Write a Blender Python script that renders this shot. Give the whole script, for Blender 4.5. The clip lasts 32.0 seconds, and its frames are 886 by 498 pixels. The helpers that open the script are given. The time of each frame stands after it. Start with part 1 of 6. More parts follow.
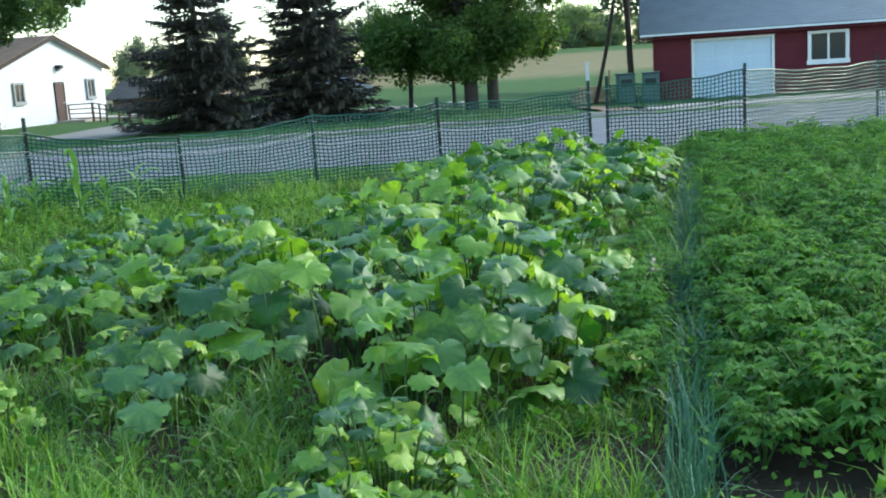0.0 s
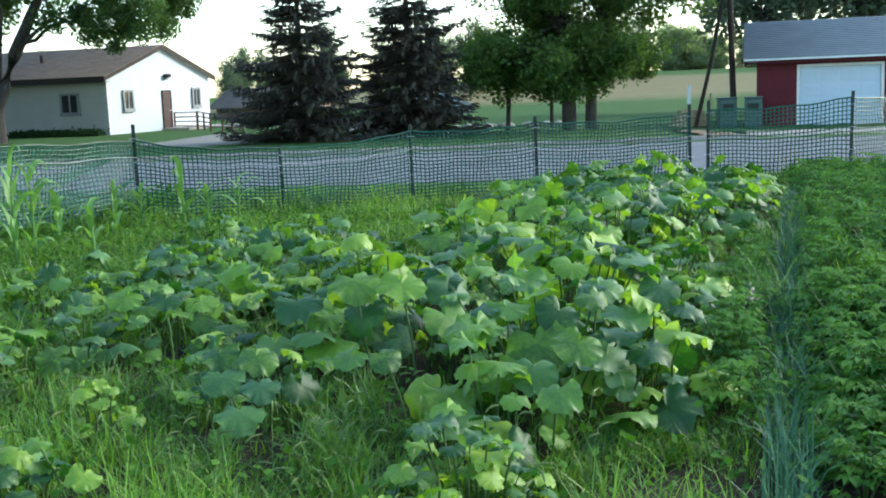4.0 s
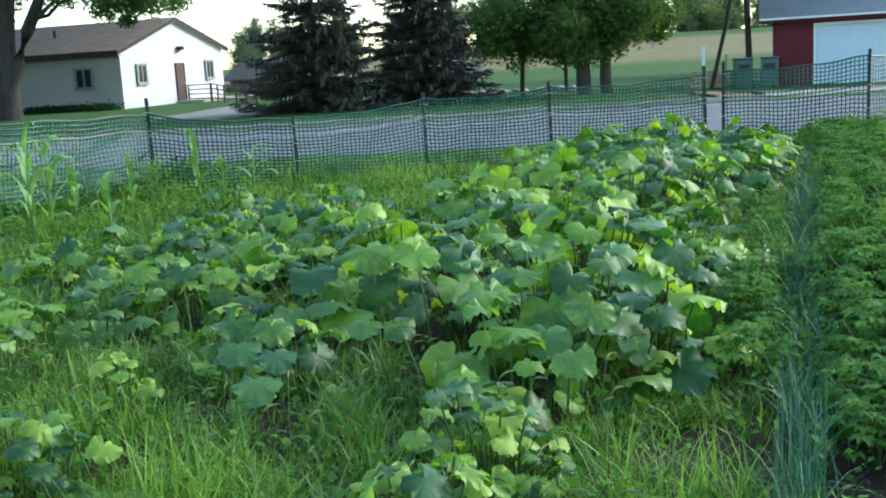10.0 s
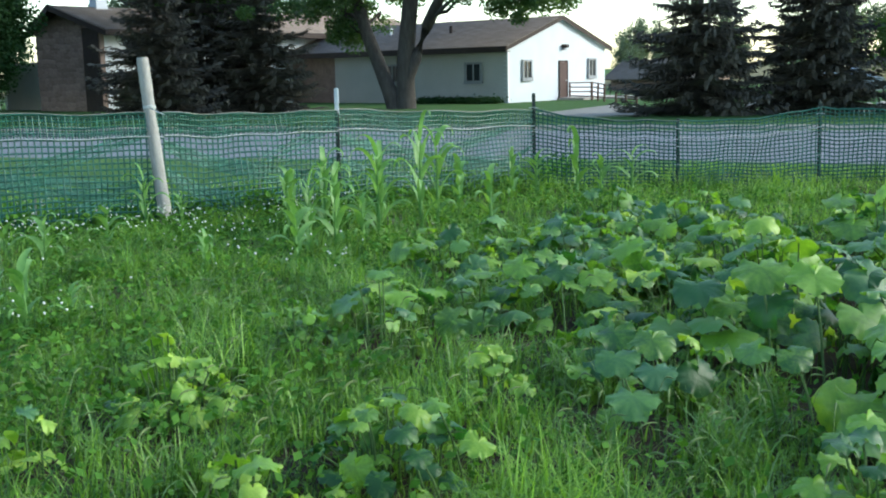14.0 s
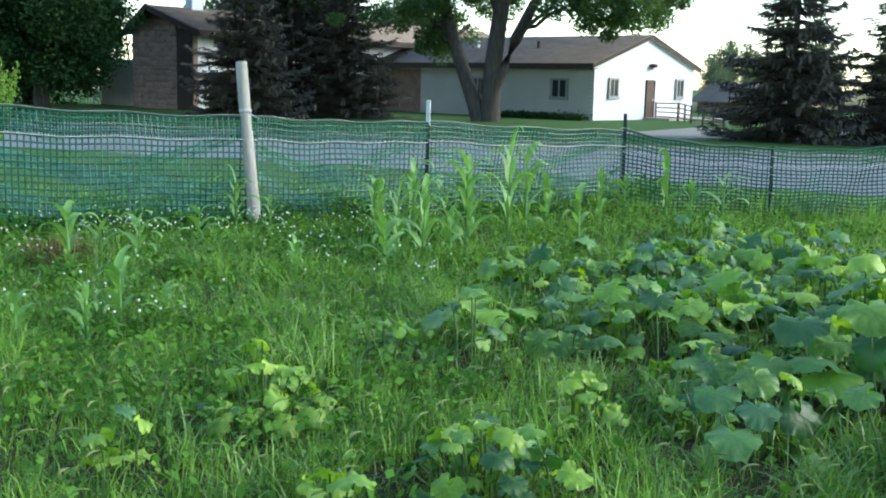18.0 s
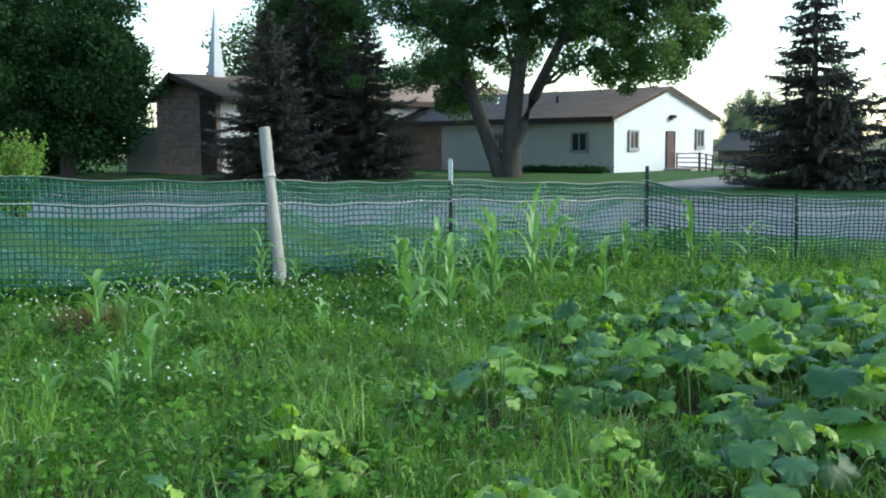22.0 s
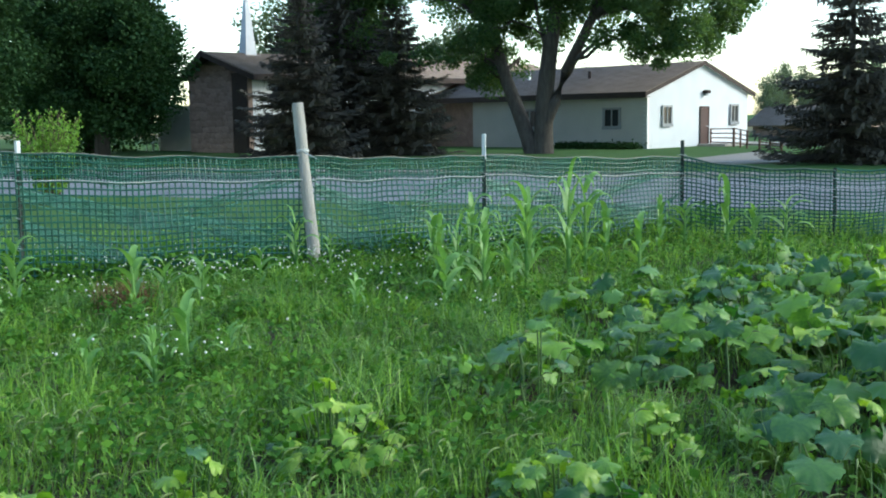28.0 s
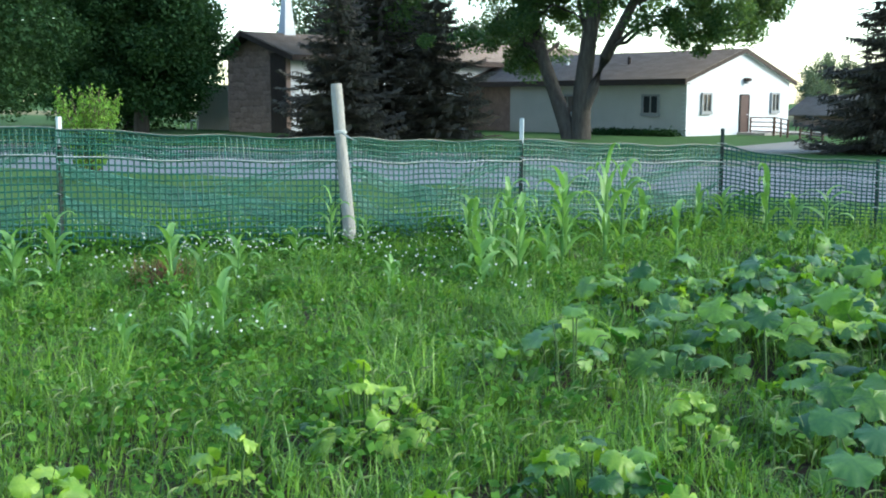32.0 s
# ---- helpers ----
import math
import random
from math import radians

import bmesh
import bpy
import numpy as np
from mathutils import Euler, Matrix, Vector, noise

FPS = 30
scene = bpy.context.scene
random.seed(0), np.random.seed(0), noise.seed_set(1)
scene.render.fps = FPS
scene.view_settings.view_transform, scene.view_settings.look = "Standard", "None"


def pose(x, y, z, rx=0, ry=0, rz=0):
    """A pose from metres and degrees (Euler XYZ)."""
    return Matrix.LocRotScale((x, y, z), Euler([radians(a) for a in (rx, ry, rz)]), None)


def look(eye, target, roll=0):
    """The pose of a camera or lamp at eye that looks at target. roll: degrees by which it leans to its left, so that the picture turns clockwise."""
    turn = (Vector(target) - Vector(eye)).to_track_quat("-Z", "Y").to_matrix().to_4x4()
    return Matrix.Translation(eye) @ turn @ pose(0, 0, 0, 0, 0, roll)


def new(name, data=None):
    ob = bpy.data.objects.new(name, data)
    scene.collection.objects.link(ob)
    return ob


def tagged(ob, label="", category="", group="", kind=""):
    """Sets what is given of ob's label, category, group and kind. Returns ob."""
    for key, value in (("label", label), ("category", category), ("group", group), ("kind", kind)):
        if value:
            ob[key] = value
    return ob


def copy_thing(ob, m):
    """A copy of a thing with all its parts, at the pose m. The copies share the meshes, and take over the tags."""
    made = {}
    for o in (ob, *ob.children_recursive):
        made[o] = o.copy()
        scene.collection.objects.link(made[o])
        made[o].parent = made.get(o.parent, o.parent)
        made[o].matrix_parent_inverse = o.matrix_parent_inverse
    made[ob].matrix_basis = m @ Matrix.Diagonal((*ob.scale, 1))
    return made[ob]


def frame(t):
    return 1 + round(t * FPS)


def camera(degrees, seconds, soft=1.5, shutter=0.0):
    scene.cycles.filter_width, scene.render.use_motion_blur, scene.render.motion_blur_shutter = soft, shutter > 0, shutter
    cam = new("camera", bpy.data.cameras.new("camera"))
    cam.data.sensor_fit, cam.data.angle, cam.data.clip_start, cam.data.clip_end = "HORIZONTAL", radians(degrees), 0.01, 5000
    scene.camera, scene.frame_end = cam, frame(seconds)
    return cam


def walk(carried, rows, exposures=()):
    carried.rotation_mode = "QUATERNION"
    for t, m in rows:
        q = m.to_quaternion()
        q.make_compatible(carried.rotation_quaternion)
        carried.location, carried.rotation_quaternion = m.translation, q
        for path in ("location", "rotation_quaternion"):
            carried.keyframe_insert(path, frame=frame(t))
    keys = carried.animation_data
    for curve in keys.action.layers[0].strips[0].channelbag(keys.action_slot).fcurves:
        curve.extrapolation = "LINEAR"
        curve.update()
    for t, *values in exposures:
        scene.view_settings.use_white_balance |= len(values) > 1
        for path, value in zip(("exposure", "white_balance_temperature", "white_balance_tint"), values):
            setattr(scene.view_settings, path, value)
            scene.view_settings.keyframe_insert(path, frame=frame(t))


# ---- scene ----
cam = camera(45.1, 32.0, soft=1.95, shutter=0.3)
PATH = [
    (0, (0.192, -0.091, 1.577), (0.264, 9.767, -0.099), -3.68),
    (0.5, (0.165, -0.101, 1.574), (0.003, 9.754, -0.115), -1.85),
    (1, (0.152, -0.085, 1.571), (-0.519, 9.749, -0.114), -2.51),
    (1.5, (0.161, -0.093, 1.576), (-0.470, 9.758, -0.027), -1.57),
    (2, (0.162, -0.092, 1.586), (-0.486, 9.765, 0.030), -3.01),
    (2.5, (0.162, -0.095, 1.586), (-0.552, 9.760, 0.048), -2.60),
    (4.5, (0.167, -0.103, 1.589), (-0.601, 9.758, 0.118), -2.08),
    (5, (0.187, -0.099, 1.587), (-0.476, 9.749, -0.020), -3.66),
    (5.5, (0.158, -0.086, 1.599), (-0.932, 9.739, 0.090), -4.15),
    (6, (0.181, -0.080, 1.585), (-0.864, 9.743, 0.033), -4.99),
    (6.5, (0.195, -0.113, 1.585), (-0.505, 9.694, -0.245), -3.16),
    (7, (0.177, -0.109, 1.596), (-0.543, 9.698, -0.218), -2.12),
    (7.5, (0.164, -0.111, 1.598), (-0.707, 9.712, -0.062), -1.90),
    (8, (0.171, -0.114, 1.604), (-0.893, 9.699, -0.000), -2.06),
    (8.5, (0.176, -0.107, 1.589), (-0.872, 9.665, -0.255), -3.40),
    (9, (0.185, -0.104, 1.588), (-0.804, 9.701, -0.106), -2.84),
    (9.5, (0.185, -0.111, 1.591), (-0.730, 9.687, -0.190), -3.30),
    (10, (0.187, -0.113, 1.591), (-0.752, 9.684, -0.179), -3.36),
    (10.5, (0.179, -0.105, 1.590), (-0.796, 9.694, -0.152), -3.02),
    (11, (0.182, -0.115, 1.596), (-0.823, 9.701, -0.031), -2.68),
    (11.5, (0.164, -0.110, 1.611), (-1.070, 9.692, 0.061), -2.92),
    (12, (0.131, -0.104, 1.612), (-1.826, 9.628, 0.410), -1.53),
    (12.5, (0.104, -0.089, 1.603), (-2.642, 9.420, 0.172), 0.61),
    (13, (0.102, -0.076, 1.600), (-2.823, 9.377, 0.159), 0.97),
    (13.5, (0.075, -0.011, 1.591), (-3.409, 9.228, 0.012), 0.46),
    (14, (0.022, 0.072, 1.584), (-4.150, 9.012, -0.049), -1.22),
    (14.5, (-0.107, 0.044, 1.565), (-4.365, 8.943, -0.070), 0.03),
    (15, (-0.145, 0.098, 1.598), (-4.964, 8.687, -0.140), 0.25),
    (15.5, (-0.138, 0.135, 1.574), (-4.990, 8.686, -0.252), -0.39),
    (17.5, (-0.112, 0.068, 1.603), (-4.837, 8.735, 0.004), 2.64),
    (18, (-0.106, 0.068, 1.611), (-4.902, 8.710, 0.086), 1.32),
    (18.5, (-0.108, 0.058, 1.639), (-4.946, 8.736, 0.507), 0.91),
    (19, (-0.117, 0.051, 1.607), (-5.107, 8.629, 0.374), 0.97),
    (19.5, (-0.125, 0.057, 1.610), (-5.128, 8.612, 0.273), 1.47),
    (20, (-0.126, 0.053, 1.617), (-5.048, 8.668, 0.371), 0.51),
    (20.5, (-0.124, 0.053, 1.620), (-5.117, 8.643, 0.485), 0.50),
    (21, (-0.116, 0.055, 1.621), (-5.120, 8.649, 0.565), 0.29),
    (21.5, (-0.126, 0.059, 1.620), (-5.168, 8.625, 0.529), -0.10),
    (22, (-0.109, 0.056, 1.630), (-5.140, 8.640, 0.628), -0.52),
    (22.5, (-0.106, 0.064, 1.633), (-5.149, 8.649, 0.699), 0.23),
    (23, (-0.108, 0.056, 1.636), (-5.157, 8.657, 0.899), 0.75),
    (23.5, (-0.105, 0.053, 1.627), (-5.061, 8.703, 0.841), -0.11),
    (24, (-0.118, 0.053, 1.623), (-5.135, 8.655, 0.720), 0.49),
    (24.5, (-0.123, 0.052, 1.624), (-5.068, 8.695, 0.699), 1.38),
    (26.5, (-0.140, 0.064, 1.612), (-5.311, 8.556, 0.545), 0.38),
    (27, (-0.144, 0.073, 1.602), (-5.562, 8.396, 0.427), -0.57),
    (27.5, (-0.140, 0.069, 1.600), (-5.461, 8.443, 0.346), -0.34),
    (28, (-0.149, 0.071, 1.605), (-5.421, 8.483, 0.397), -0.86),
    (28.5, (-0.164, 0.081, 1.598), (-5.552, 8.396, 0.251), -0.62),
    (29, (-0.160, 0.080, 1.598), (-5.805, 8.226, 0.268), -0.27),
    (29.5, (-0.162, 0.076, 1.601), (-5.788, 8.238, 0.285), 0.06),
    (30, (-0.173, 0.083, 1.597), (-5.797, 8.247, 0.288), 0.11),
    (30.5, (-0.179, 0.065, 1.611), (-5.621, 8.318, 0.109), 0.52),
    (31, (-0.170, 0.068, 1.604), (-5.744, 8.240, 0.136), 0.14),
    (31.5, (-0.177, 0.071, 1.612), (-5.756, 8.242, 0.157), -0.07),
    (32, (-0.172, 0.079, 1.603), (-5.700, 8.300, 0.245), 0.15),
]
EXPOSURES = [(t, 1.68 + e, 6380, 0.5) for t, e in ((0, 0.03), (2, -0.02), (6, 0.0), (7, 0.06), (9, 0.02), (11, 0.02), (12, -0.15), (13, -0.22), (14, -0.08), (15, 0.07), (18, 0.06), (19, 0.01), (20, -0.14), (21, -0.17), (24, -0.14), (27, -0.18), (28, -0.18), (30, -0.06), (32, 0.15))]
walk(cam, [(t, look(eye, target, roll)) for t, eye, target, roll in PATH], EXPOSURES)

# ---- world and sun: bright hazy evening sky, low soft sun ----
world = bpy.data.worlds.new("World")
scene.world = world
world.use_nodes = True
wn = world.node_tree
sky = wn.nodes.new("ShaderNodeTexSky")
sky.sky_type = 'NISHITA'
sky.sun_disc = False
SUN_AZ, SUN_EL = 64.0, 27.0
sky.sun_elevation, sky.sun_rotation = radians(SUN_EL), radians(SUN_AZ)
sky.air_density, sky.dust_density, sky.ozone_density = 1.0, 0.7, 1.0
wn.nodes["Background"].inputs["Strength"].default_value = 0.15
wn.links.new(sky.outputs["Color"], wn.nodes["Background"].inputs["Color"])
sun = new("sun", bpy.data.lights.new("sun", 'SUN'))
sun.data.energy, sun.data.angle, sun.data.color = 1.25, radians(24), (1.0, 0.95, 0.86)
sun_way = Vector((math.sin(radians(SUN_AZ)) * math.cos(radians(SUN_EL)), math.cos(radians(SUN_AZ)) * math.cos(radians(SUN_EL)), math.sin(radians(SUN_EL))))
sun.matrix_world = look(tuple(sun_way * 60), (0, 0, 0))

RNG = np.random.default_rng(7)


# ---- materials ----
def surface(name, a, b, scale=4.0, rough=0.75, bump=0.25, fine=9.0, spec=0.3, metal=0.0, through_light=0.0, vary=0.0, islands=0.0, stretch=(1, 1, 1)):
    """Two colours mixed by noise at two scales, with grain relief; vary by object, islands by loose piece."""
    m = bpy.data.materials.new(name)
    m.use_nodes = True
    nt = m.node_tree
    n, l = nt.nodes, nt.links
    bsdf, out = n["Principled BSDF"], n["Material Output"]
    tc, mp = n.new("ShaderNodeTexCoord"), n.new("ShaderNodeMapping")
    mp.inputs["Scale"].default_value = stretch
    l.new(tc.outputs["Object"], mp.inputs["Vector"])
    n1, n2 = n.new("ShaderNodeTexNoise"), n.new("ShaderNodeTexNoise")
    n1.inputs["Scale"].default_value, n1.inputs["Detail"].default_value = scale, 3
    n2.inputs["Scale"].default_value, n2.inputs["Detail"].default_value = scale * fine, 4
    l.new(mp.outputs["Vector"], n1.inputs["Vector"])
    l.new(mp.outputs["Vector"], n2.inputs["Vector"])
    mx = n.new("ShaderNodeMath")
    mx.operation = 'MULTIPLY_ADD'
    l.new(n1.outputs["Fac"], mx.inputs[0])
    mx.inputs[1].default_value = 1.5
    off = n.new("ShaderNodeMath")
    off.operation = 'MULTIPLY_ADD'
    l.new(n2.outputs["Fac"], off.inputs[0])
    off.inputs[1].default_value, off.inputs[2].default_value = 1.0, -0.75
    l.new(off.outputs[0], mx.inputs[2])
    fac = mx.outputs[0]
    for amount, node, socket in ((vary, "ShaderNodeObjectInfo", "Random"), (islands, "ShaderNodeNewGeometry", "Random Per Island")):
        if amount:
            src, ad = n.new(node), n.new("ShaderNodeMath")
            ad.operation = 'MULTIPLY_ADD'
            l.new(src.outputs[socket], ad.inputs[0])
            ad.inputs[1].default_value = amount
            sub = n.new("ShaderNodeMath")
            sub.operation = 'SUBTRACT'
            l.new(fac, sub.inputs[0])
            sub.inputs[1].default_value = amount / 2
            l.new(sub.outputs[0], ad.inputs[2])
            fac = ad.outputs[0]
    ramp = n.new("ShaderNodeMix")
    ramp.data_type, ramp.clamp_factor = 'RGBA', True
    l.new(fac, ramp.inputs[0])
    ramp.inputs[6].default_value, ramp.inputs[7].default_value = (*a, 1), (*b, 1)
    l.new(ramp.outputs[2], bsdf.inputs["Base Color"])
    bsdf.inputs["Roughness"].default_value, bsdf.inputs["Metallic"].default_value = rough, metal
    bsdf.inputs["Specular IOR Level"].default_value = spec
    if bump:
        bp = n.new("ShaderNodeBump")
        bp.inputs["Strength"].default_value, bp.inputs["Distance"].default_value = bump, 0.02
        l.new(n2.outputs["Fac"], bp.inputs["Height"])
        l.new(bp.outputs["Normal"], bsdf.inputs["Normal"])
    if through_light:
        tr, ms = n.new("ShaderNodeBsdfTranslucent"), n.new("ShaderNodeMixShader")
        br = n.new("ShaderNodeMix")
        br.data_type, br.blend_type = 'RGBA', 'MULTIPLY'
        br.inputs[0].default_value = 1.0
        l.new(ramp.outputs[2], br.inputs[6])
        br.inputs[7].default_value = (1.9, 1.95, 0.75, 1)
        l.new(br.outputs[2], tr.inputs["Color"])
        ms.inputs[0].default_value = through_light
        l.new(bsdf.outputs[0], ms.inputs[1])
        l.new(tr.outputs[0], ms.inputs[2])
        l.new(ms.outputs[0], out.inputs["Surface"])
    return m


def glass_material():
    m = bpy.data.materials.new("window_glass")
    m.use_nodes = True
    b = m.node_tree.nodes["Principled BSDF"]
    b.inputs["Base Color"].default_value = (0.03, 0.035, 0.04, 1)
    b.inputs["Roughness"].default_value = 0.12
    b.inputs["Specular IOR Level"].default_value = 0.25
    return m


def squash_leaf_material(name, a, b, blue_sheen):
    """Leaf blade with paler main veins that fan from the stalk end."""
    m = surface(name, a, b, 1.1, rough=0.48, bump=0.16, fine=5, spec=0.5, through_light=0.32, vary=1.5)
    m.node_tree.nodes["Principled BSDF"].inputs["Sheen Weight"].default_value = 0.02
    m.node_tree.nodes["Principled BSDF"].inputs["Sheen Roughness"].default_value = 0.45
    m.node_tree.nodes["Principled BSDF"].inputs["Sheen Tint"].default_value = (0.75, 0.92, 1.0, 1)
    nt = m.node_tree
    n, l = nt.nodes, nt.links
    tc, sx = n.new("ShaderNodeTexCoord"), n.new("ShaderNodeSeparateXYZ")
    l.new(tc.outputs["Object"], sx.inputs[0])
    at = n.new("ShaderNodeMath")
    at.operation = 'ARCTAN2'
    l.new(sx.outputs[0], at.inputs[0])
    l.new(sx.outputs[1], at.inputs[1])
    mu = n.new("ShaderNodeMath")
    mu.operation = 'MULTIPLY'
    l.new(at.outputs[0], mu.inputs[0])
    mu.inputs[1].default_value = 7.0
    co = n.new("ShaderNodeMath")
    co.operation = 'COSINE'
    l.new(mu.outputs[0], co.inputs[0])
    mr = n.new("ShaderNodeMapRange")
    mr.inputs[1].default_value, mr.inputs[2].default_value, mr.inputs[3].default_value, mr.inputs[4].default_value = 0.99, 1.0, 0.0, 0.06
    l.new(co.outputs[0], mr.inputs[0])
    mix = n.new("ShaderNodeMix")
    mix.data_type = 'RGBA'
    bs = n["Principled BSDF"]
    old = bs.inputs["Base Color"].links[0].from_socket
    # some blades are bluer and duller: sky sheen mixed in at random
    info, spin, part_of, amount, blue = n.new("ShaderNodeObjectInfo"), n.new("ShaderNodeMath"), n.new("ShaderNodeMath"), n.new("ShaderNodeMapRange"), n.new("ShaderNodeMix")
    spin.operation, part_of.operation, blue.data_type = 'MULTIPLY', 'FRACT', 'RGBA'
    spin.inputs[1].default_value = 7.13
    l.new(info.outputs["Random"], spin.inputs[0])
    l.new(spin.outputs[0], part_of.inputs[0])
    amount.inputs[1].default_value, amount.inputs[2].default_value, amount.inputs[3].default_value, amount.inputs[4].default_value = 0.4, 1.0, 0.0, blue_sheen
    l.new(part_of.outputs[0], amount.inputs[0])
    l.new(amount.outputs[0], blue.inputs[0])
    l.new(old, blue.inputs[6])
    blue.inputs[7].default_value = (0.060, 0.160, 0.068, 1)
    old = blue.outputs[2]
    l.new(mr.outputs[0], mix.inputs[0])
    l.new(old, mix.inputs[6])
    mix.inputs[7].default_value = (0.22, 0.30, 0.12, 1)
    l.new(mix.outputs[2], bs.inputs["Base Color"])
    return m


def ground_material():
    """Dark garden soil near, mown lawn past the road, dry hay field on the rise."""
    m = surface("ground_soil_and_lawn", (0.028, 0.021, 0.015), (0.062, 0.047, 0.034), 1.2, rough=0.95, bump=0.6, fine=12, spec=0.1)
    nt = m.node_tree
    n, l = nt.nodes, nt.links
    bs = n["Principled BSDF"]
    soil = bs.inputs["Base Color"].links[0].from_socket
    tc, sx = n.new("ShaderNodeTexCoord"), n.new("ShaderNodeSeparateXYZ")
    l.new(tc.outputs["Object"], sx.inputs[0])
    wob = n.new("ShaderNodeTexNoise")
    wob.inputs["Scale"].default_value, wob.inputs["Detail"].default_value = 0.09, 4
    l.new(tc.outputs["Object"], wob.inputs["Vector"])
    yy = n.new("ShaderNodeMath")
    yy.operation = 'MULTIPLY_ADD'
    l.new(wob.outputs["Fac"], yy.inputs[0])
    yy.inputs[1].default_value = 14.0
    l.new(sx.outputs[1], yy.inputs[2])
    patch = n.new("ShaderNodeTexNoise")
    patch.inputs["Scale"].default_value, patch.inputs["Detail"].default_value = 0.7, 6
    l.new(tc.outputs["Object"], patch.inputs["Vector"])
    lawn = n.new("ShaderNodeMix")
    lawn.data_type = 'RGBA'
    l.new(patch.outputs["Fac"], lawn.inputs[0])
    lawn.inputs[6].default_value, lawn.inputs[7].default_value = (0.032, 0.086, 0.021, 1), (0.078, 0.140, 0.040, 1)
    hay = n.new("ShaderNodeMix")
    hay.data_type = 'RGBA'
    l.new(patch.outputs["Fac"], hay.inputs[0])
    hay.inputs[6].default_value, hay.inputs[7].default_value = (0.155, 0.138, 0.068, 1), (0.245, 0.212, 0.112, 1)
    color = soil
    for y0, y1, nxt in ((15.5, 17.5, lawn.outputs[2]), (84.0, 92.0, hay.outputs[2]), (122.0, 132.0, lawn.outputs[2])):
        mr, mix = n.new("ShaderNodeMapRange"), n.new("ShaderNodeMix")
        mr.inputs[1].default_value, mr.inputs[2].default_value = y0, y1
        if y0 < 20:
            # the lawn also begins past the side fence
            slant, most = n.new("ShaderNodeMath"), n.new("ShaderNodeMath")
            slant.operation, most.operation = 'MULTIPLY_ADD', 'MAXIMUM'
            l.new(sx.outputs[1], slant.inputs[0])
            slant.inputs[1].default_value = 0.65
            side = n.new("ShaderNodeMath")
            side.operation = 'SUBTRACT'
            side.inputs[0].default_value = 2.2
            l.new(sx.outputs[0], side.inputs[1])
            l.new(side.outputs[0], slant.inputs[2])
            l.new(sx.outputs[1], most.inputs[0])
            l.new(slant.outputs[0], most.inputs[1])
            # and again on the near side, behind the beds
            back, both = n.new("ShaderNodeMath"), n.new("ShaderNodeMath")
            back.operation, both.operation = 'MULTIPLY_ADD', 'MAXIMUM'
            l.new(sx.outputs[1], back.inputs[0])
            back.inputs[1].default_value, back.inputs[2].default_value = -3.0, 18.5
            l.new(most.outputs[0], both.inputs[0])
            l.new(back.outputs[0], both.inputs[1])
            l.new(both.outputs[0], mr.inputs[0])
        else:
            l.new(yy.outputs[0], mr.inputs[0])
        mix.data_type = 'RGBA'
        l.new(mr.outputs[0], mix.inputs[0])
        l.new(color, mix.inputs[6])
        l.new(nxt, mix.inputs[7])
        color = mix.outputs[2]
    l.new(color, bs.inputs["Base Color"])
    return m


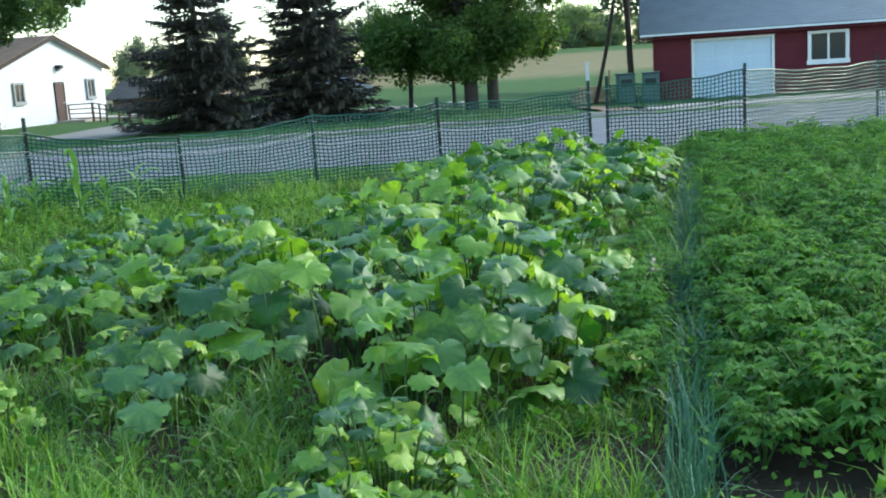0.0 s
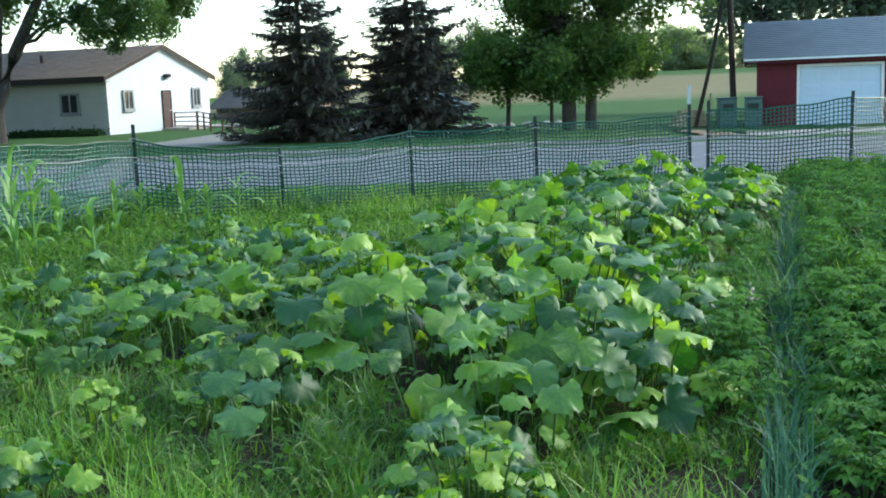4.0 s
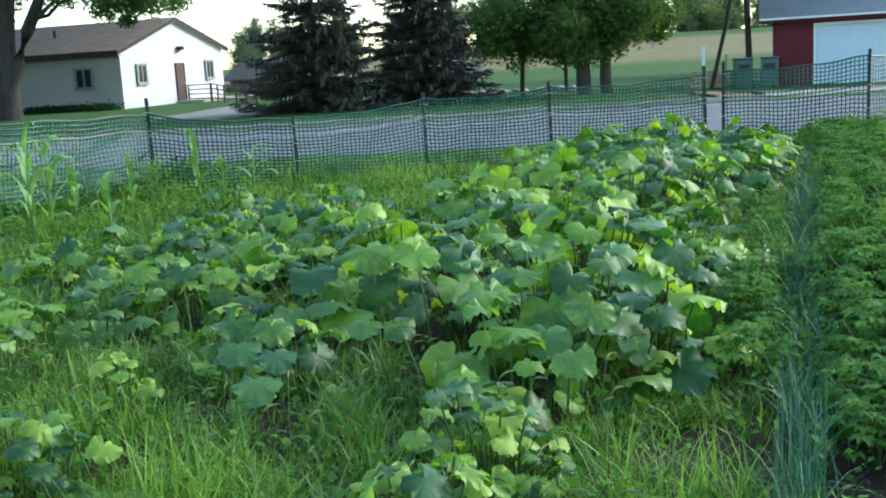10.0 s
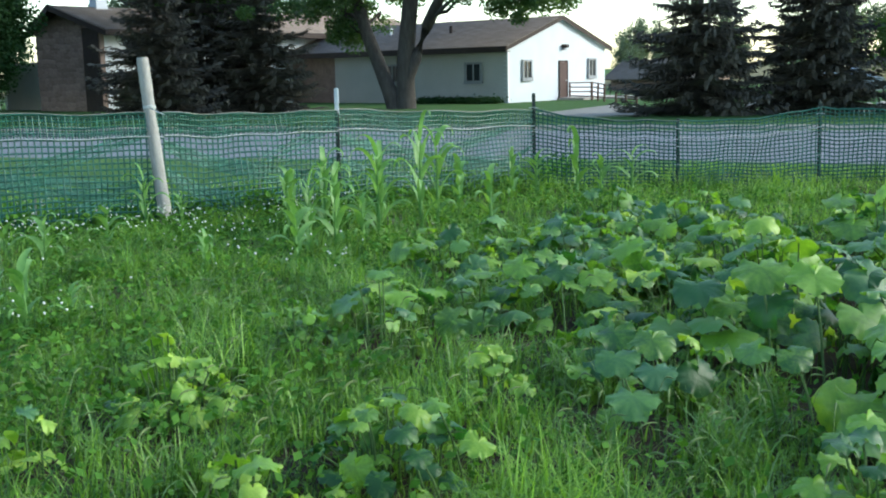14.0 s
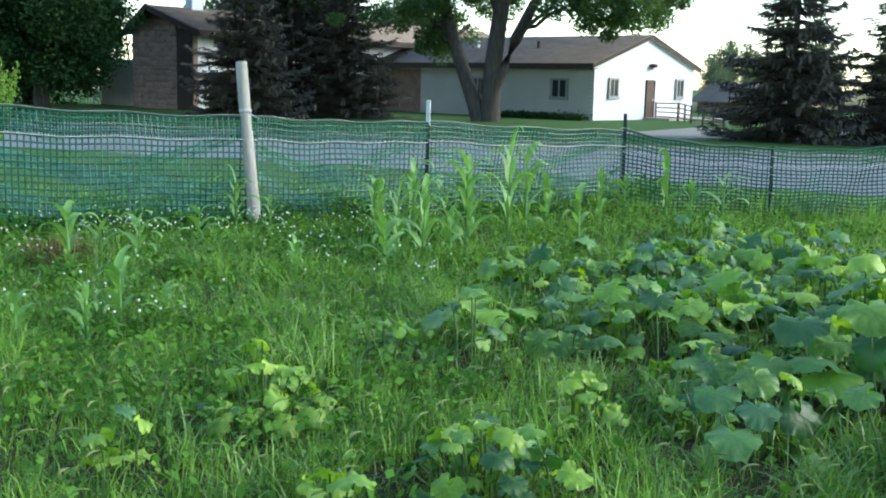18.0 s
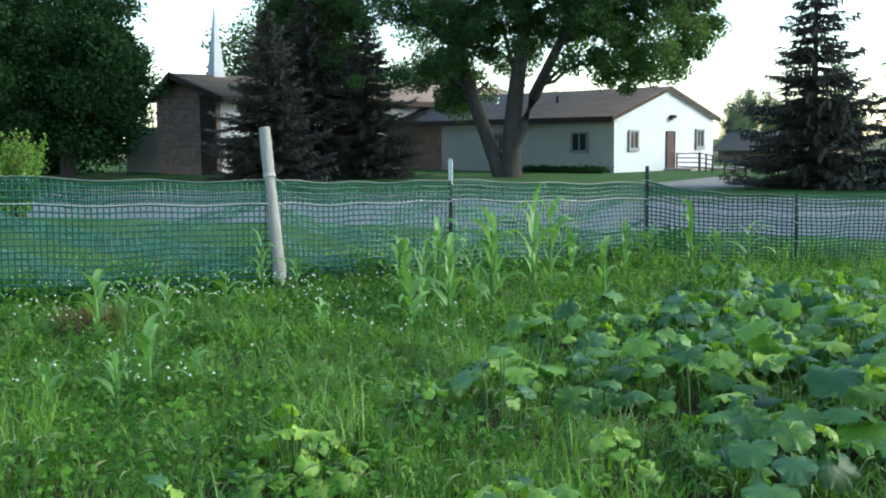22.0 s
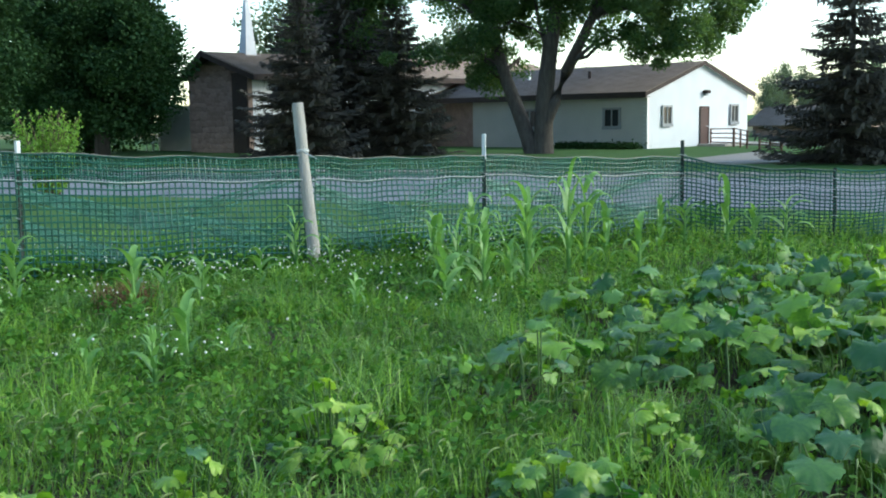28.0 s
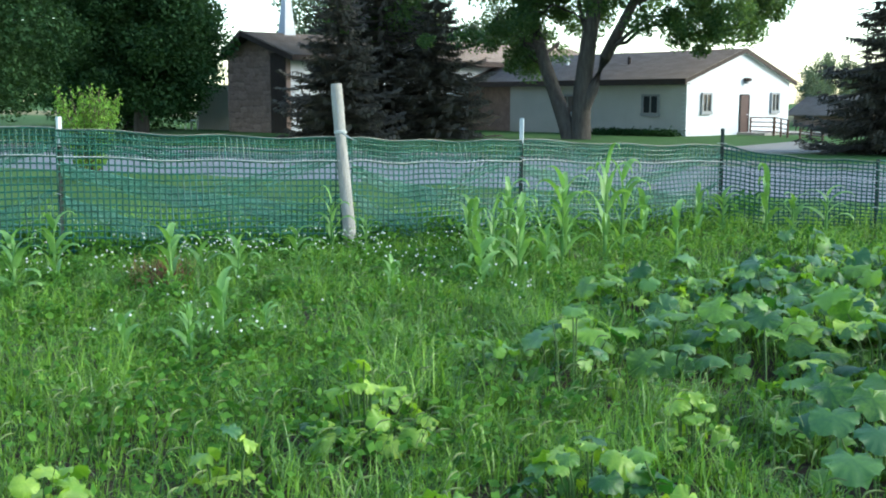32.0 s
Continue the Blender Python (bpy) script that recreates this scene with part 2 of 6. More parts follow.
M = {
    "ground": ground_material(),
    "asphalt": surface("old_asphalt", (0.115, 0.125, 0.14), (0.185, 0.195, 0.212), 0.8, rough=0.9, bump=0.3, fine=30, spec=0.2),
    "gravel": surface("pale_gravel", (0.24, 0.22, 0.20), (0.36, 0.34, 0.31), 3, rough=0.95, bump=0.6, fine=14),
    "grass": surface("meadow_grass", (0.028, 0.088, 0.011), (0.205, 0.365, 0.056), 0.9, rough=0.48, bump=0, fine=5, spec=0.42, through_light=0.33, islands=1.2),
    "clod": surface("brown_soil_clod", (0.05, 0.035, 0.024), (0.11, 0.085, 0.06), 9, rough=0.95, bump=0.5, islands=0.6),
    "tuft": surface("lime_grass", (0.052, 0.135, 0.024), (0.155, 0.275, 0.062), 1.2, rough=0.42, bump=0, spec=0.5, through_light=0.3, islands=0.7),
    "seed": surface("grass_seed_heads", (0.09, 0.15, 0.045), (0.17, 0.21, 0.085), 3, rough=0.9, bump=0, islands=0.6),
    "weed": surface("low_weed_leaves", (0.030, 0.098, 0.014), (0.096, 0.215, 0.031), 1.5, rough=0.7, bump=0, spec=0.12, through_light=0.2, islands=0.7),
    "squash": squash_leaf_material("squash_leaf_green", (0.018, 0.078, 0.015), (0.158, 0.300, 0.038), 0.74),
    # yellow of young leaves; among the mound leaves this colour also paints backlight
    "squash_pale": squash_leaf_material("squash_leaf_yellowish", (0.14, 0.27, 0.026), (0.29, 0.42, 0.06), 0.05),
    "stalk": surface("squash_stalk", (0.04, 0.09, 0.022), (0.08, 0.14, 0.04), 8, rough=0.6, bump=0.2),
    "corn": surface("corn_leaf", (0.085, 0.205, 0.050), (0.185, 0.33, 0.105), 5, rough=0.45, bump=0.15, spec=0.4, through_light=0.3, vary=0.5, stretch=(1, 1, 0.2)),
    "onion": surface("onion_greens", (0.034, 0.112, 0.055), (0.112, 0.24, 0.128), 3, rough=0.5, bump=0, spec=0.35, islands=0.8),
    "bean": surface("bushy_crop_leaf", (0.030, 0.118, 0.017), (0.122, 0.262, 0.037), 2, rough=0.6, bump=0, spec=0.22, through_light=0.32, islands=0.8, vary=0.3),
    "clover": surface("white_clover_flower", (0.5, 0.52, 0.47), (0.68, 0.69, 0.64), 30, rough=0.8, bump=0),
    # light caught by the folded net goes into this paler green
    "net_fold_sheen": surface("stretched_fold_sheen", (0.07, 0.22, 0.165), (0.17, 0.36, 0.29), 6, rough=0.35, bump=0, spec=0.5, islands=0.8),
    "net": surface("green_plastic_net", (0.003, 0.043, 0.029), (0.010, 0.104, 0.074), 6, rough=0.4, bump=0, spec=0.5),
    "steel": surface("dark_green_steel_post", (0.006, 0.016, 0.013), (0.016, 0.032, 0.026), 14, rough=0.5, bump=0.2, spec=0.4),
    "galv": surface("pale_galvanised_tip", (0.42, 0.45, 0.47), (0.55, 0.58, 0.6), 14, rough=0.5, bump=0.1, metal=0.2),
    "oldwood": surface("weathered_grey_wood", (0.22, 0.215, 0.20), (0.38, 0.37, 0.35), 6, rough=0.85, bump=0.5, fine=5, stretch=(6, 6, 0.6)),
    "rope": surface("old_tan_rope", (0.20, 0.20, 0.17), (0.36, 0.35, 0.31), 12, rough=0.9, bump=0.3),
    "cord": surface("pale_cord", (0.33, 0.36, 0.36), (0.48, 0.5, 0.5), 20, rough=0.8, bump=0),
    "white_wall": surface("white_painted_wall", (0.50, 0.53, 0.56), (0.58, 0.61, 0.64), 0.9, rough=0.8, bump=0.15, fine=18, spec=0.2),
    # unlit sides of the white church, their shade put into a greyer colour
    "shaded_wall": surface("white_wall_shade_tone", (0.40, 0.40, 0.38), (0.47, 0.47, 0.45), 0.9, rough=0.8, bump=0.15, fine=18, spec=0.2),
    "stone": surface("brown_field_stone", (0.20, 0.138, 0.118), (0.34, 0.245, 0.21), 2.6, rough=0.9, bump=0.6, fine=5, vary=0.7),
    "mortar": surface("dark_mortar", (0.20, 0.148, 0.125), (0.25, 0.185, 0.16), 5, rough=0.95, bump=0.3),
    "roof": surface("brown_shingle_roof", (0.165, 0.132, 0.112), (0.25, 0.208, 0.18), 1.6, rough=0.9, bump=0.5, fine=12),
    "dark_trim": surface("dark_brown_trim", (0.028, 0.018, 0.015), (0.045, 0.03, 0.025), 4, rough=0.7, bump=0.1),
    "door": surface("brown_door_paint", (0.055, 0.03, 0.028), (0.08, 0.045, 0.04), 3, rough=0.6, bump=0.1),
    "frame": surface("grey_window_frame", (0.20, 0.215, 0.23), (0.27, 0.285, 0.30), 6, rough=0.6, bump=0.05),
    "white_trim": surface("white_trim_paint", (0.68, 0.69, 0.70), (0.78, 0.79, 0.80), 3, rough=0.6, bump=0.05),
    "glass": glass_material(),
    "rail": surface("brown_wood_rail", (0.085, 0.05, 0.04), (0.14, 0.09, 0.07), 5, rough=0.8, bump=0.3, vary=0.4),
    "red": surface("barn_red_siding", (0.085, 0.011, 0.02), (0.125, 0.018, 0.028), 1.5, rough=0.75, bump=0.2, vary=0.3),
    "slate": surface("grey_shingle_roof", (0.235, 0.255, 0.285), (0.31, 0.33, 0.36), 1.5, rough=0.9, bump=0.4, fine=14),
    # sky reflection is tinted into the white door's paint colour
    "panel": surface("white_door_sky_tint", (0.50, 0.60, 0.72), (0.57, 0.67, 0.78), 1.2, rough=0.55, bump=0.05),
    "steeple": surface("steeple_metal_sheet", (0.36, 0.39, 0.43), (0.44, 0.47, 0.51), 2, rough=0.5, bump=0.05),
    "spruce": surface("spruce_needles", (0.052, 0.050, 0.043), (0.122, 0.112, 0.092), 1.4, rough=0.9, bump=0, spec=0.06, islands=0.7),
    "bark": surface("grey_bark", (0.032, 0.028, 0.025), (0.085, 0.077, 0.07), 3, rough=0.95, bump=0.8, fine=6, stretch=(3, 3, 0.6)),
    "leaf_dark": surface("tree_leaf_dark", (0.036, 0.074, 0.034), (0.086, 0.142, 0.062), 0.6, rough=0.65, bump=0, spec=0.2, through_light=0.48, islands=0.8),
    "leaf_olive": surface("tree_leaf_olive", (0.045, 0.092, 0.028), (0.105, 0.170, 0.052), 0.6, rough=0.65, bump=0, spec=0.2, through_light=0.4, islands=0.8),
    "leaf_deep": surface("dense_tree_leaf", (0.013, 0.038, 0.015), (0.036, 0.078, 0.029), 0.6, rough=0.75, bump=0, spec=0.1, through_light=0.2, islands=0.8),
    "leaf_light": surface("tree_leaf_light", (0.05, 0.11, 0.025), (0.11, 0.18, 0.05), 0.6, rough=0.6, bump=0, spec=0.25, through_light=0.3, islands=0.8),
    # aerial haze is blended into this leaf colour and the grey-green one
    "leaf_haze": surface("far_leaf_haze_tint", (0.16, 0.215, 0.145), (0.25, 0.30, 0.21), 0.6, rough=0.7, bump=0, spec=0.15, through_light=0.45, islands=0.8),
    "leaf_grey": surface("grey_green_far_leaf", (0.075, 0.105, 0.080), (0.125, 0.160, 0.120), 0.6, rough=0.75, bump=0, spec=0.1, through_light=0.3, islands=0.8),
    "shrub_leaf": surface("yellow_green_shrub_leaf", (0.09, 0.19, 0.03), (0.17, 0.29, 0.055), 1.5, rough=0.6, bump=0, through_light=0.35, islands=0.8),
    "pole": surface("tarred_utility_pole", (0.022, 0.016, 0.013), (0.05, 0.038, 0.03), 4, rough=0.9, bump=0.5, stretch=(4, 4, 0.5)),
    "tank": surface("pale_green_metal_cabinet", (0.06, 0.11, 0.105), (0.09, 0.145, 0.14), 2, rough=0.6, bump=0.1),
    "board": surface("tan_sawn_board", (0.35, 0.25, 0.15), (0.48, 0.36, 0.24), 5, rough=0.8, bump=0.2, vary=0.6),
    "rock": surface("pale_border_rock", (0.26, 0.25, 0.24), (0.45, 0.44, 0.42), 5, rough=0.9, bump=0.6, vary=0.7),
    "car": surface("silver_car_paint", (0.5, 0.52, 0.55), (0.56, 0.58, 0.6), 2, rough=0.25, bump=0, metal=0.4),
    "rubber": surface("black_rubber", (0.01, 0.01, 0.01), (0.02, 0.02, 0.02), 8, rough=0.8, bump=0.1),
    "concrete": surface("pale_concrete", (0.20, 0.185, 0.165), (0.30, 0.28, 0.255), 1.5, rough=0.9, bump=0.3, fine=16, spec=0.2),
    "dirt": surface("bare_tan_dirt", (0.17, 0.125, 0.085), (0.28, 0.21, 0.15), 1.6, rough=0.95, bump=0.5, fine=10, spec=0.1),
    "dry": surface("dry_brown_stems", (0.13, 0.06, 0.035), (0.22, 0.12, 0.07), 6, rough=0.9, bump=0, islands=0.6),
}


# ---- mesh helpers ----
def mesh_from(name, verts, faces, material, smooth=False):
    me = bpy.data.meshes.new(name)
    verts, faces = np.asarray(verts, float), np.asarray(faces, int)
    me.vertices.add(len(verts))
    me.vertices.foreach_set("co", verts.ravel())
    me.loops.add(faces.size)
    me.loops.foreach_set("vertex_index", faces.ravel())
    me.polygons.add(len(faces))
    me.polygons.foreach_set("loop_start", np.arange(0, faces.size, faces.shape[1]))
    me.update(calc_edges=True)
    me.materials.append(material)
    if smooth:
        me.polygons.foreach_set("use_smooth", np.ones(len(faces), bool))
    return me


def part(name, data, material, parent, label=""):
    """Links a bmesh or mesh as one object under a thing or part."""
    if isinstance(data, bmesh.types.BMesh):
        me = bpy.data.meshes.new(name)
        data.to_mesh(me)
        data.free()
        me.materials.append(material)
        data = me
    ob = new(name, data)
    if parent:
        ob.parent = parent
    if label:
        ob["label"] = label
    return ob


def thing(name, m, label, category, group="", kind=""):
    ob = new(name)
    ob.empty_display_size = 0.2
    ob.matrix_basis = m
    return tagged(ob, label, category, group, kind)


def box(bm, x0, x1, y0, y1, z0, z1, bevel=0.0):
    m = Matrix.LocRotScale(((x0 + x1) / 2, (y0 + y1) / 2, (z0 + z1) / 2), None, (abs(x1 - x0), abs(y1 - y0), abs(z1 - z0)))
    made = bmesh.ops.create_cube(bm, size=1, matrix=m)["verts"]
    if bevel:
        bmesh.ops.bevel(bm, geom=list({e for v in made for e in v.link_edges}), offset=bevel, segments=1, affect='EDGES')
    return bm


def boxed(x0, x1, y0, y1, z0, z1, bevel=0.0):
    return box(bmesh.new(), x0, x1, y0, y1, z0, z1, bevel)


def slab(points, thick):
    """A flat polygon given thickness against its normal."""
    bm = bmesh.new()
    f = bm.faces.new([bm.verts.new(p) for p in points])
    f.normal_update()
    n = f.normal.copy()
    made = bmesh.ops.extrude_face_region(bm, geom=[f])["geom"]
    for v in [g for g in made if isinstance(g, bmesh.types.BMVert)]:
        v.co -= n * thick
    bmesh.ops.recalc_face_normals(bm, faces=bm.faces)
    return bm


def tube_arrays(points, radii, sides=8):
    """A tapered tube along points: vertices and quads."""
    pts, rad = np.asarray(points, float), np.asarray(radii, float)
    way = np.gradient(pts, axis=0)
    way /= np.linalg.norm(way, axis=1)[:, None] + 1e-9
    ref = np.where(np.abs(way[:, 2:]) > 0.9, np.array([[1.0, 0, 0]]), np.array([[0, 0, 1.0]]))
    a = np.cross(way, ref)
    a /= np.linalg.norm(a, axis=1)[:, None]
    b = np.cross(way, a)
    th = np.linspace(0, 2 * np.pi, sides, endpoint=False)
    ring = np.cos(th)[None, :, None] * a[:, None] + np.sin(th)[None, :, None] * b[:, None]
    v = (pts[:, None] + rad[:, None, None] * ring).reshape(-1, 3)
    i, j = np.meshgrid(np.arange(len(pts) - 1), np.arange(sides), indexing="ij")
    k = (j + 1) % sides
    f = np.stack([i * sides + j, i * sides + k, (i + 1) * sides + k, (i + 1) * sides + j], -1).reshape(-1, 4)
    return v, f


def merged(pieces):
    vs, fs, n = [], [], 0
    for v, f in pieces:
        vs.append(v)
        fs.append(f + n)
        n += len(v)
    return np.concatenate(vs), np.concatenate(fs)


def tubes(name, lines, material, parent, sides=8, label=""):
    v, f = merged([tube_arrays(p, r, sides) for p, r in lines])
    return part(name, mesh_from(name, v, f, material, True), material, parent, label)


def ribbons(base, height, width, lean, heading, bend=1.0, levels=4, rng=RNG):
    """Grass-like blades: arrays of roots, heights, widths, lean and heading give tapered bent strips."""
    n = len(base)
    t = np.linspace(0, 1, levels)
    face = heading + np.pi / 2 + rng.normal(0, 0.5, n)
    side = np.stack([np.cos(face), np.sin(face), np.zeros(n)], -1)
    out = np.stack([np.cos(heading), np.sin(heading), np.zeros(n)], -1)
    rise = t[None] * (1 - 0.45 * (lean[:, None] * t[None]) ** 2 * bend)
    mid = base[:, None] + height[:, None, None] * (rise[..., None] * np.array([0, 0, 1.0]) + (lean[:, None] * t[None] ** 2)[..., None] * out[:, None])
    half = width[:, None] * 0.5 * (1 - t[None] ** 1.6 * 0.92)
    v = np.stack([mid - half[..., None] * side[:, None], mid + half[..., None] * side[:, None]], 2).reshape(-1, 3)
    q = np.arange(levels - 1)
    one = np.stack([2 * q, 2 * q + 1, 2 * q + 3, 2 * q + 2], -1)
    f = (one[None] + (np.arange(n) * 2 * levels)[:, None, None]).reshape(-1, 4)
    return v, f


def leaf_quads(centres, size, rng, droop=0.3, simple=False):
    """Small folded leaves: a diamond of two quads each, turned at random."""
    n = len(centres)
    az, el, roll = rng.uniform(0, 2 * np.pi, n), rng.normal(-droop, 0.5, n), rng.normal(0, 0.7, n)
    along = np.stack([np.cos(az) * np.cos(el), np.sin(az) * np.cos(el), np.sin(el)], -1)
    flat = np.stack([-np.sin(az), np.cos(az), np.zeros(n)], -1)
    up = np.cross(along, flat)
    side = np.cos(roll)[:, None] * flat + np.sin(roll)[:, None] * up
    nrm = np.cross(along, side)
    s = (size * rng.uniform(0.65, 1.35, n))[:, None]
    w = 0.36
    if simple:
        v = np.stack([centres + s * p for p in (-0.5 * along, w * side, 0.55 * along, -w * side)], 1).reshape(-1, 3)
        return v, np.arange(4 * n).reshape(-1, 4)
    pts = [-0.5 * along, -0.05 * along + w * side + 0.1 * nrm, 0.3 * along + 0.6 * w * side + 0.07 * nrm, 0.55 * along, 0.3 * along - 0.6 * w * side + 0.07 * nrm, -0.05 * along - w * side + 0.1 * nrm]
    v = np.stack([centres + s * p for p in pts], 1).reshape(-1, 3)
    one = np.array([[0, 1, 2, 3], [0, 3, 4, 5]])
    f = (one[None] + (np.arange(n) * 6)[:, None, None]).reshape(-1, 4)
    return v, f


def smooth(a, b, x):
    t = np.clip((np.asarray(x, float) - a) / (b - a), 0, 1)
    return t * t * (3 - 2 * t)


def ground_height(x, y):
    """Flat garden and street, a slight dip at the garage, a long rise behind."""
    x, y = np.asarray(x, float), np.asarray(y, float)
    dip = -0.15 * smooth(31, 36, y) * (1 - smooth(60, 80, y)) * smooth(2, 7, x)
    hill = 3.0 * smooth(62, 150, y) * smooth(-60, 5, x) + 1.5 * smooth(150, 400, y)
    lumps = 0.012 * np.sin(x * 3.1 + y * 1.7) * np.sin(y * 2.3 - x) * (1 - smooth(14, 17, y))
    return dip + hill + lumps


# ---- ground, road, drive ----
axis = np.sinh(np.linspace(-1, 1, 181) * 6.2) / np.sinh(6.2) * 3000
gx, gy = np.meshgrid(axis, axis + 20, indexing="ij")
gv = np.stack([gx, gy, ground_height(gx, gy)], -1).reshape(-1, 3)
gi, gj = np.meshgrid(np.arange(180), np.arange(180), indexing="ij")
gf = np.stack([gi * 181 + gj, (gi + 1) * 181 + gj, (gi + 1) * 181 + gj + 1, gi * 181 + gj + 1], -1).reshape(-1, 4)
ground = new("ground", mesh_from("ground", gv, gf, M["ground"], True))
tagged(ground, "garden soil, mown green lawn and rising hay field", "ground", kind="structure")


def strip(name, xs, near, far, lift, material, label):
    """A paved strip between two wavering edges, a little above the ground, with a lip."""
    rows = np.linspace(0, 1, 9)
    xg, tg = np.meshgrid(xs, rows, indexing="ij")
    y = near(xg) + tg * (far(xg) - near(xg))
    z = ground_height(xg, y) + lift + 0.05 * np.sin(np.pi * tg)
    z[:, 0] -= 0.12
    z[:, -1] -= 0.12
    v = np.stack([xg, y, z], -1).reshape(-1, 3)
    i, j = np.meshgrid(np.arange(len(xs) - 1), np.arange(8), indexing="ij")
    f = np.stack([i * 9 + j, (i + 1) * 9 + j, (i + 1) * 9 + j + 1, i * 9 + j + 1], -1).reshape(-1, 4)
    return tagged(new(name, mesh_from(name, v, f, material, True)), label, name.split("_")[0], kind="structure")


def street_near(x):
    return 17.6 + 0.13 * np.clip(x + 4, -24, 0) + 0.15 * np.sin(x * 0.9)


def street_far(x):
    return 28.5 + 0.11 * np.clip(x, -32, 6) + 0.2 * np.sin(x * 0.7 + 1)


strip("road", np.linspace(-160, 160, 321), street_near, street_far, 0.03, M["asphalt"], "old grey asphalt street behind the garden")
strip("kerb", np.linspace(-160, 6.4, 167), lambda x: street_far(x) + 0.05, lambda x: street_far(x) + 0.4, 0.06, M["concrete"], "pale concrete kerb along the street")
strip("path_dirt", np.linspace(5.3, 6.3, 6), lambda x: 29.8 + 0 * x, lambda x: 38.6 + 0 * x, 0.02, M["dirt"], "bare tan dirt track across the lawn")
tagged(part("path_church", slab([(-13.5, 36.9, 0.04), (-10.7, 34.75, 0.04), (-9.1, 36.0, 0.04), (-9.9, 39.8, 0.04), (-11.2, 43.4, 0.04), (-13.0, 45.5, 0.04), (-13.2, 39.2, 0.04)], 0.2), M["concrete"], None), "pale concrete walk leading to the church", "path", kind="structure")
strip("driveway", np.linspace(6.5, 40, 68), lambda x: 29.6 + 0.1 * np.sin(x), lambda x: 33.4 + 0.25 * np.sin(x * 1.3), 0.02, M["gravel"], "pale gravel driveway in front of the garage")
strip("path", np.linspace(2.55, 3.3, 6), lambda x: 16.3 + 0 * x, lambda x: 18.2 + 0 * x, 0.02, M["gravel"], "pinkish gravel path through the fence gap")


# ---- buildings ----
def window_part(parent, x0, x1, y0, y1, z0, z1, axis_x, out, panes=2, frame_mat="frame"):
    """A framed window on a wall; axis_x: the wall runs along x, out: sign of the outward side."""
    w = part("window", boxed(*((x0, x1, y0 - 0.02, y0 + 0.02) if axis_x else (x0 - 0.02, x0 + 0.02, y0, y1)), z0, z1), M[frame_mat], parent)
    a0, a1 = (x0, x1) if axis_x else (y0, y1)
    p = (y0 if axis_x else x0) + out * 0.05

    def bar(name, b0, b1, c0, c1, d, mat):
        lo, hi = sorted((p, p + out * d))
        return part(name, boxed(*((b0, b1, lo, hi) if axis_x else (lo, hi, b0, b1)), c0, c1), M[mat], w)

    bar("window_frame", a0 - 0.09, a0 + 0.03, z0 - 0.07, z1 + 0.07, 0.06, frame_mat)
    bar("window_frame", a1 - 0.03, a1 + 0.09, z0 - 0.07, z1 + 0.07, 0.06, frame_mat)
    bar("window_frame", a0 + 0.032, a1 - 0.032, z1 - 0.03, z1 + 0.07, 0.06, frame_mat)
    bar("window_sill", a0 - 0.12, a1 + 0.12, z0 - 0.14, z0 + 0.03, 0.08, frame_mat)
    step = (a1 - a0) / panes
    for i in range(panes):
        bar("pane", a0 + i * step + 0.035, a0 + (i + 1) * step - 0.035, z0 + 0.035, z1 - 0.035, 0.012, "glass")
        if i:
            bar("mullion", a0 + i * step - 0.034, a0 + i * step + 0.034, z0 + 0.032, z1 - 0.032, 0.045, frame_mat)
    return w


def gable_wall(y0, y1, x0, x1, eave, peak):
    """A gable end between x0 and x1 (thickness) across y0..y1."""
    bm = bmesh.new()
    mid = (y0 + y1) / 2
    ring = [(y0, -0.2), (y1, -0.2), (y1, eave), (mid, peak), (y0, eave)]
    a = [bm.verts.new((x0, y, z)) for y, z in ring]
    b = [bm.verts.new((x1, y, z)) for y, z in ring]
    bm.faces.new(a)
    bm.faces.new(b[::-1])
    for i in range(5):
        bm.faces.new((a[i], b[i], b[(i + 1) % 5], a[(i + 1) % 5]))
    bmesh.ops.recalc_face_normals(bm, faces=bm.faces)
    return bm


def roof_rows(name, parent, material, corner, along, up, rows, label=""):
    """A roof plane: a deck that carries overlapping shingle courses, each a thin slab."""
    c, a, u = np.array(corner, float), np.array(along, float), np.array(up, float)
    n = np.cross(a, u)
    n /= np.linalg.norm(n)
    if n[2] < 0:
        n = -n
    f = np.array([(0, 1, 2, 3), (4, 7, 6, 5), (0, 4, 5, 1), (1, 5, 6, 2), (2, 6, 7, 3), (3, 7, 4, 0)])
    top, low = c + n * 0.06, c
    deck = np.array([top, top + a, top + a + u, top + u, low, low + a, low + a + u, low + u])
    roof = part(name, mesh_from(name, deck, f, material), None, parent, label)
    for r in range(rows):
        lo, hi = c + u * (r / rows) - a * 0.002, c + u * ((r + 1.15) / rows if r < rows - 1 else 1.0) - a * 0.002
        w = a * 1.004
        v = np.array([lo + n * 0.105, lo + w + n * 0.105, hi + w + n * 0.073, hi + n * 0.073, lo + n * 0.062, lo + w + n * 0.062, hi + w + n * 0.062, hi + n * 0.062])
        part("shingle_course", mesh_from("shingle_course", v, f, material), None, roof)
    return roof


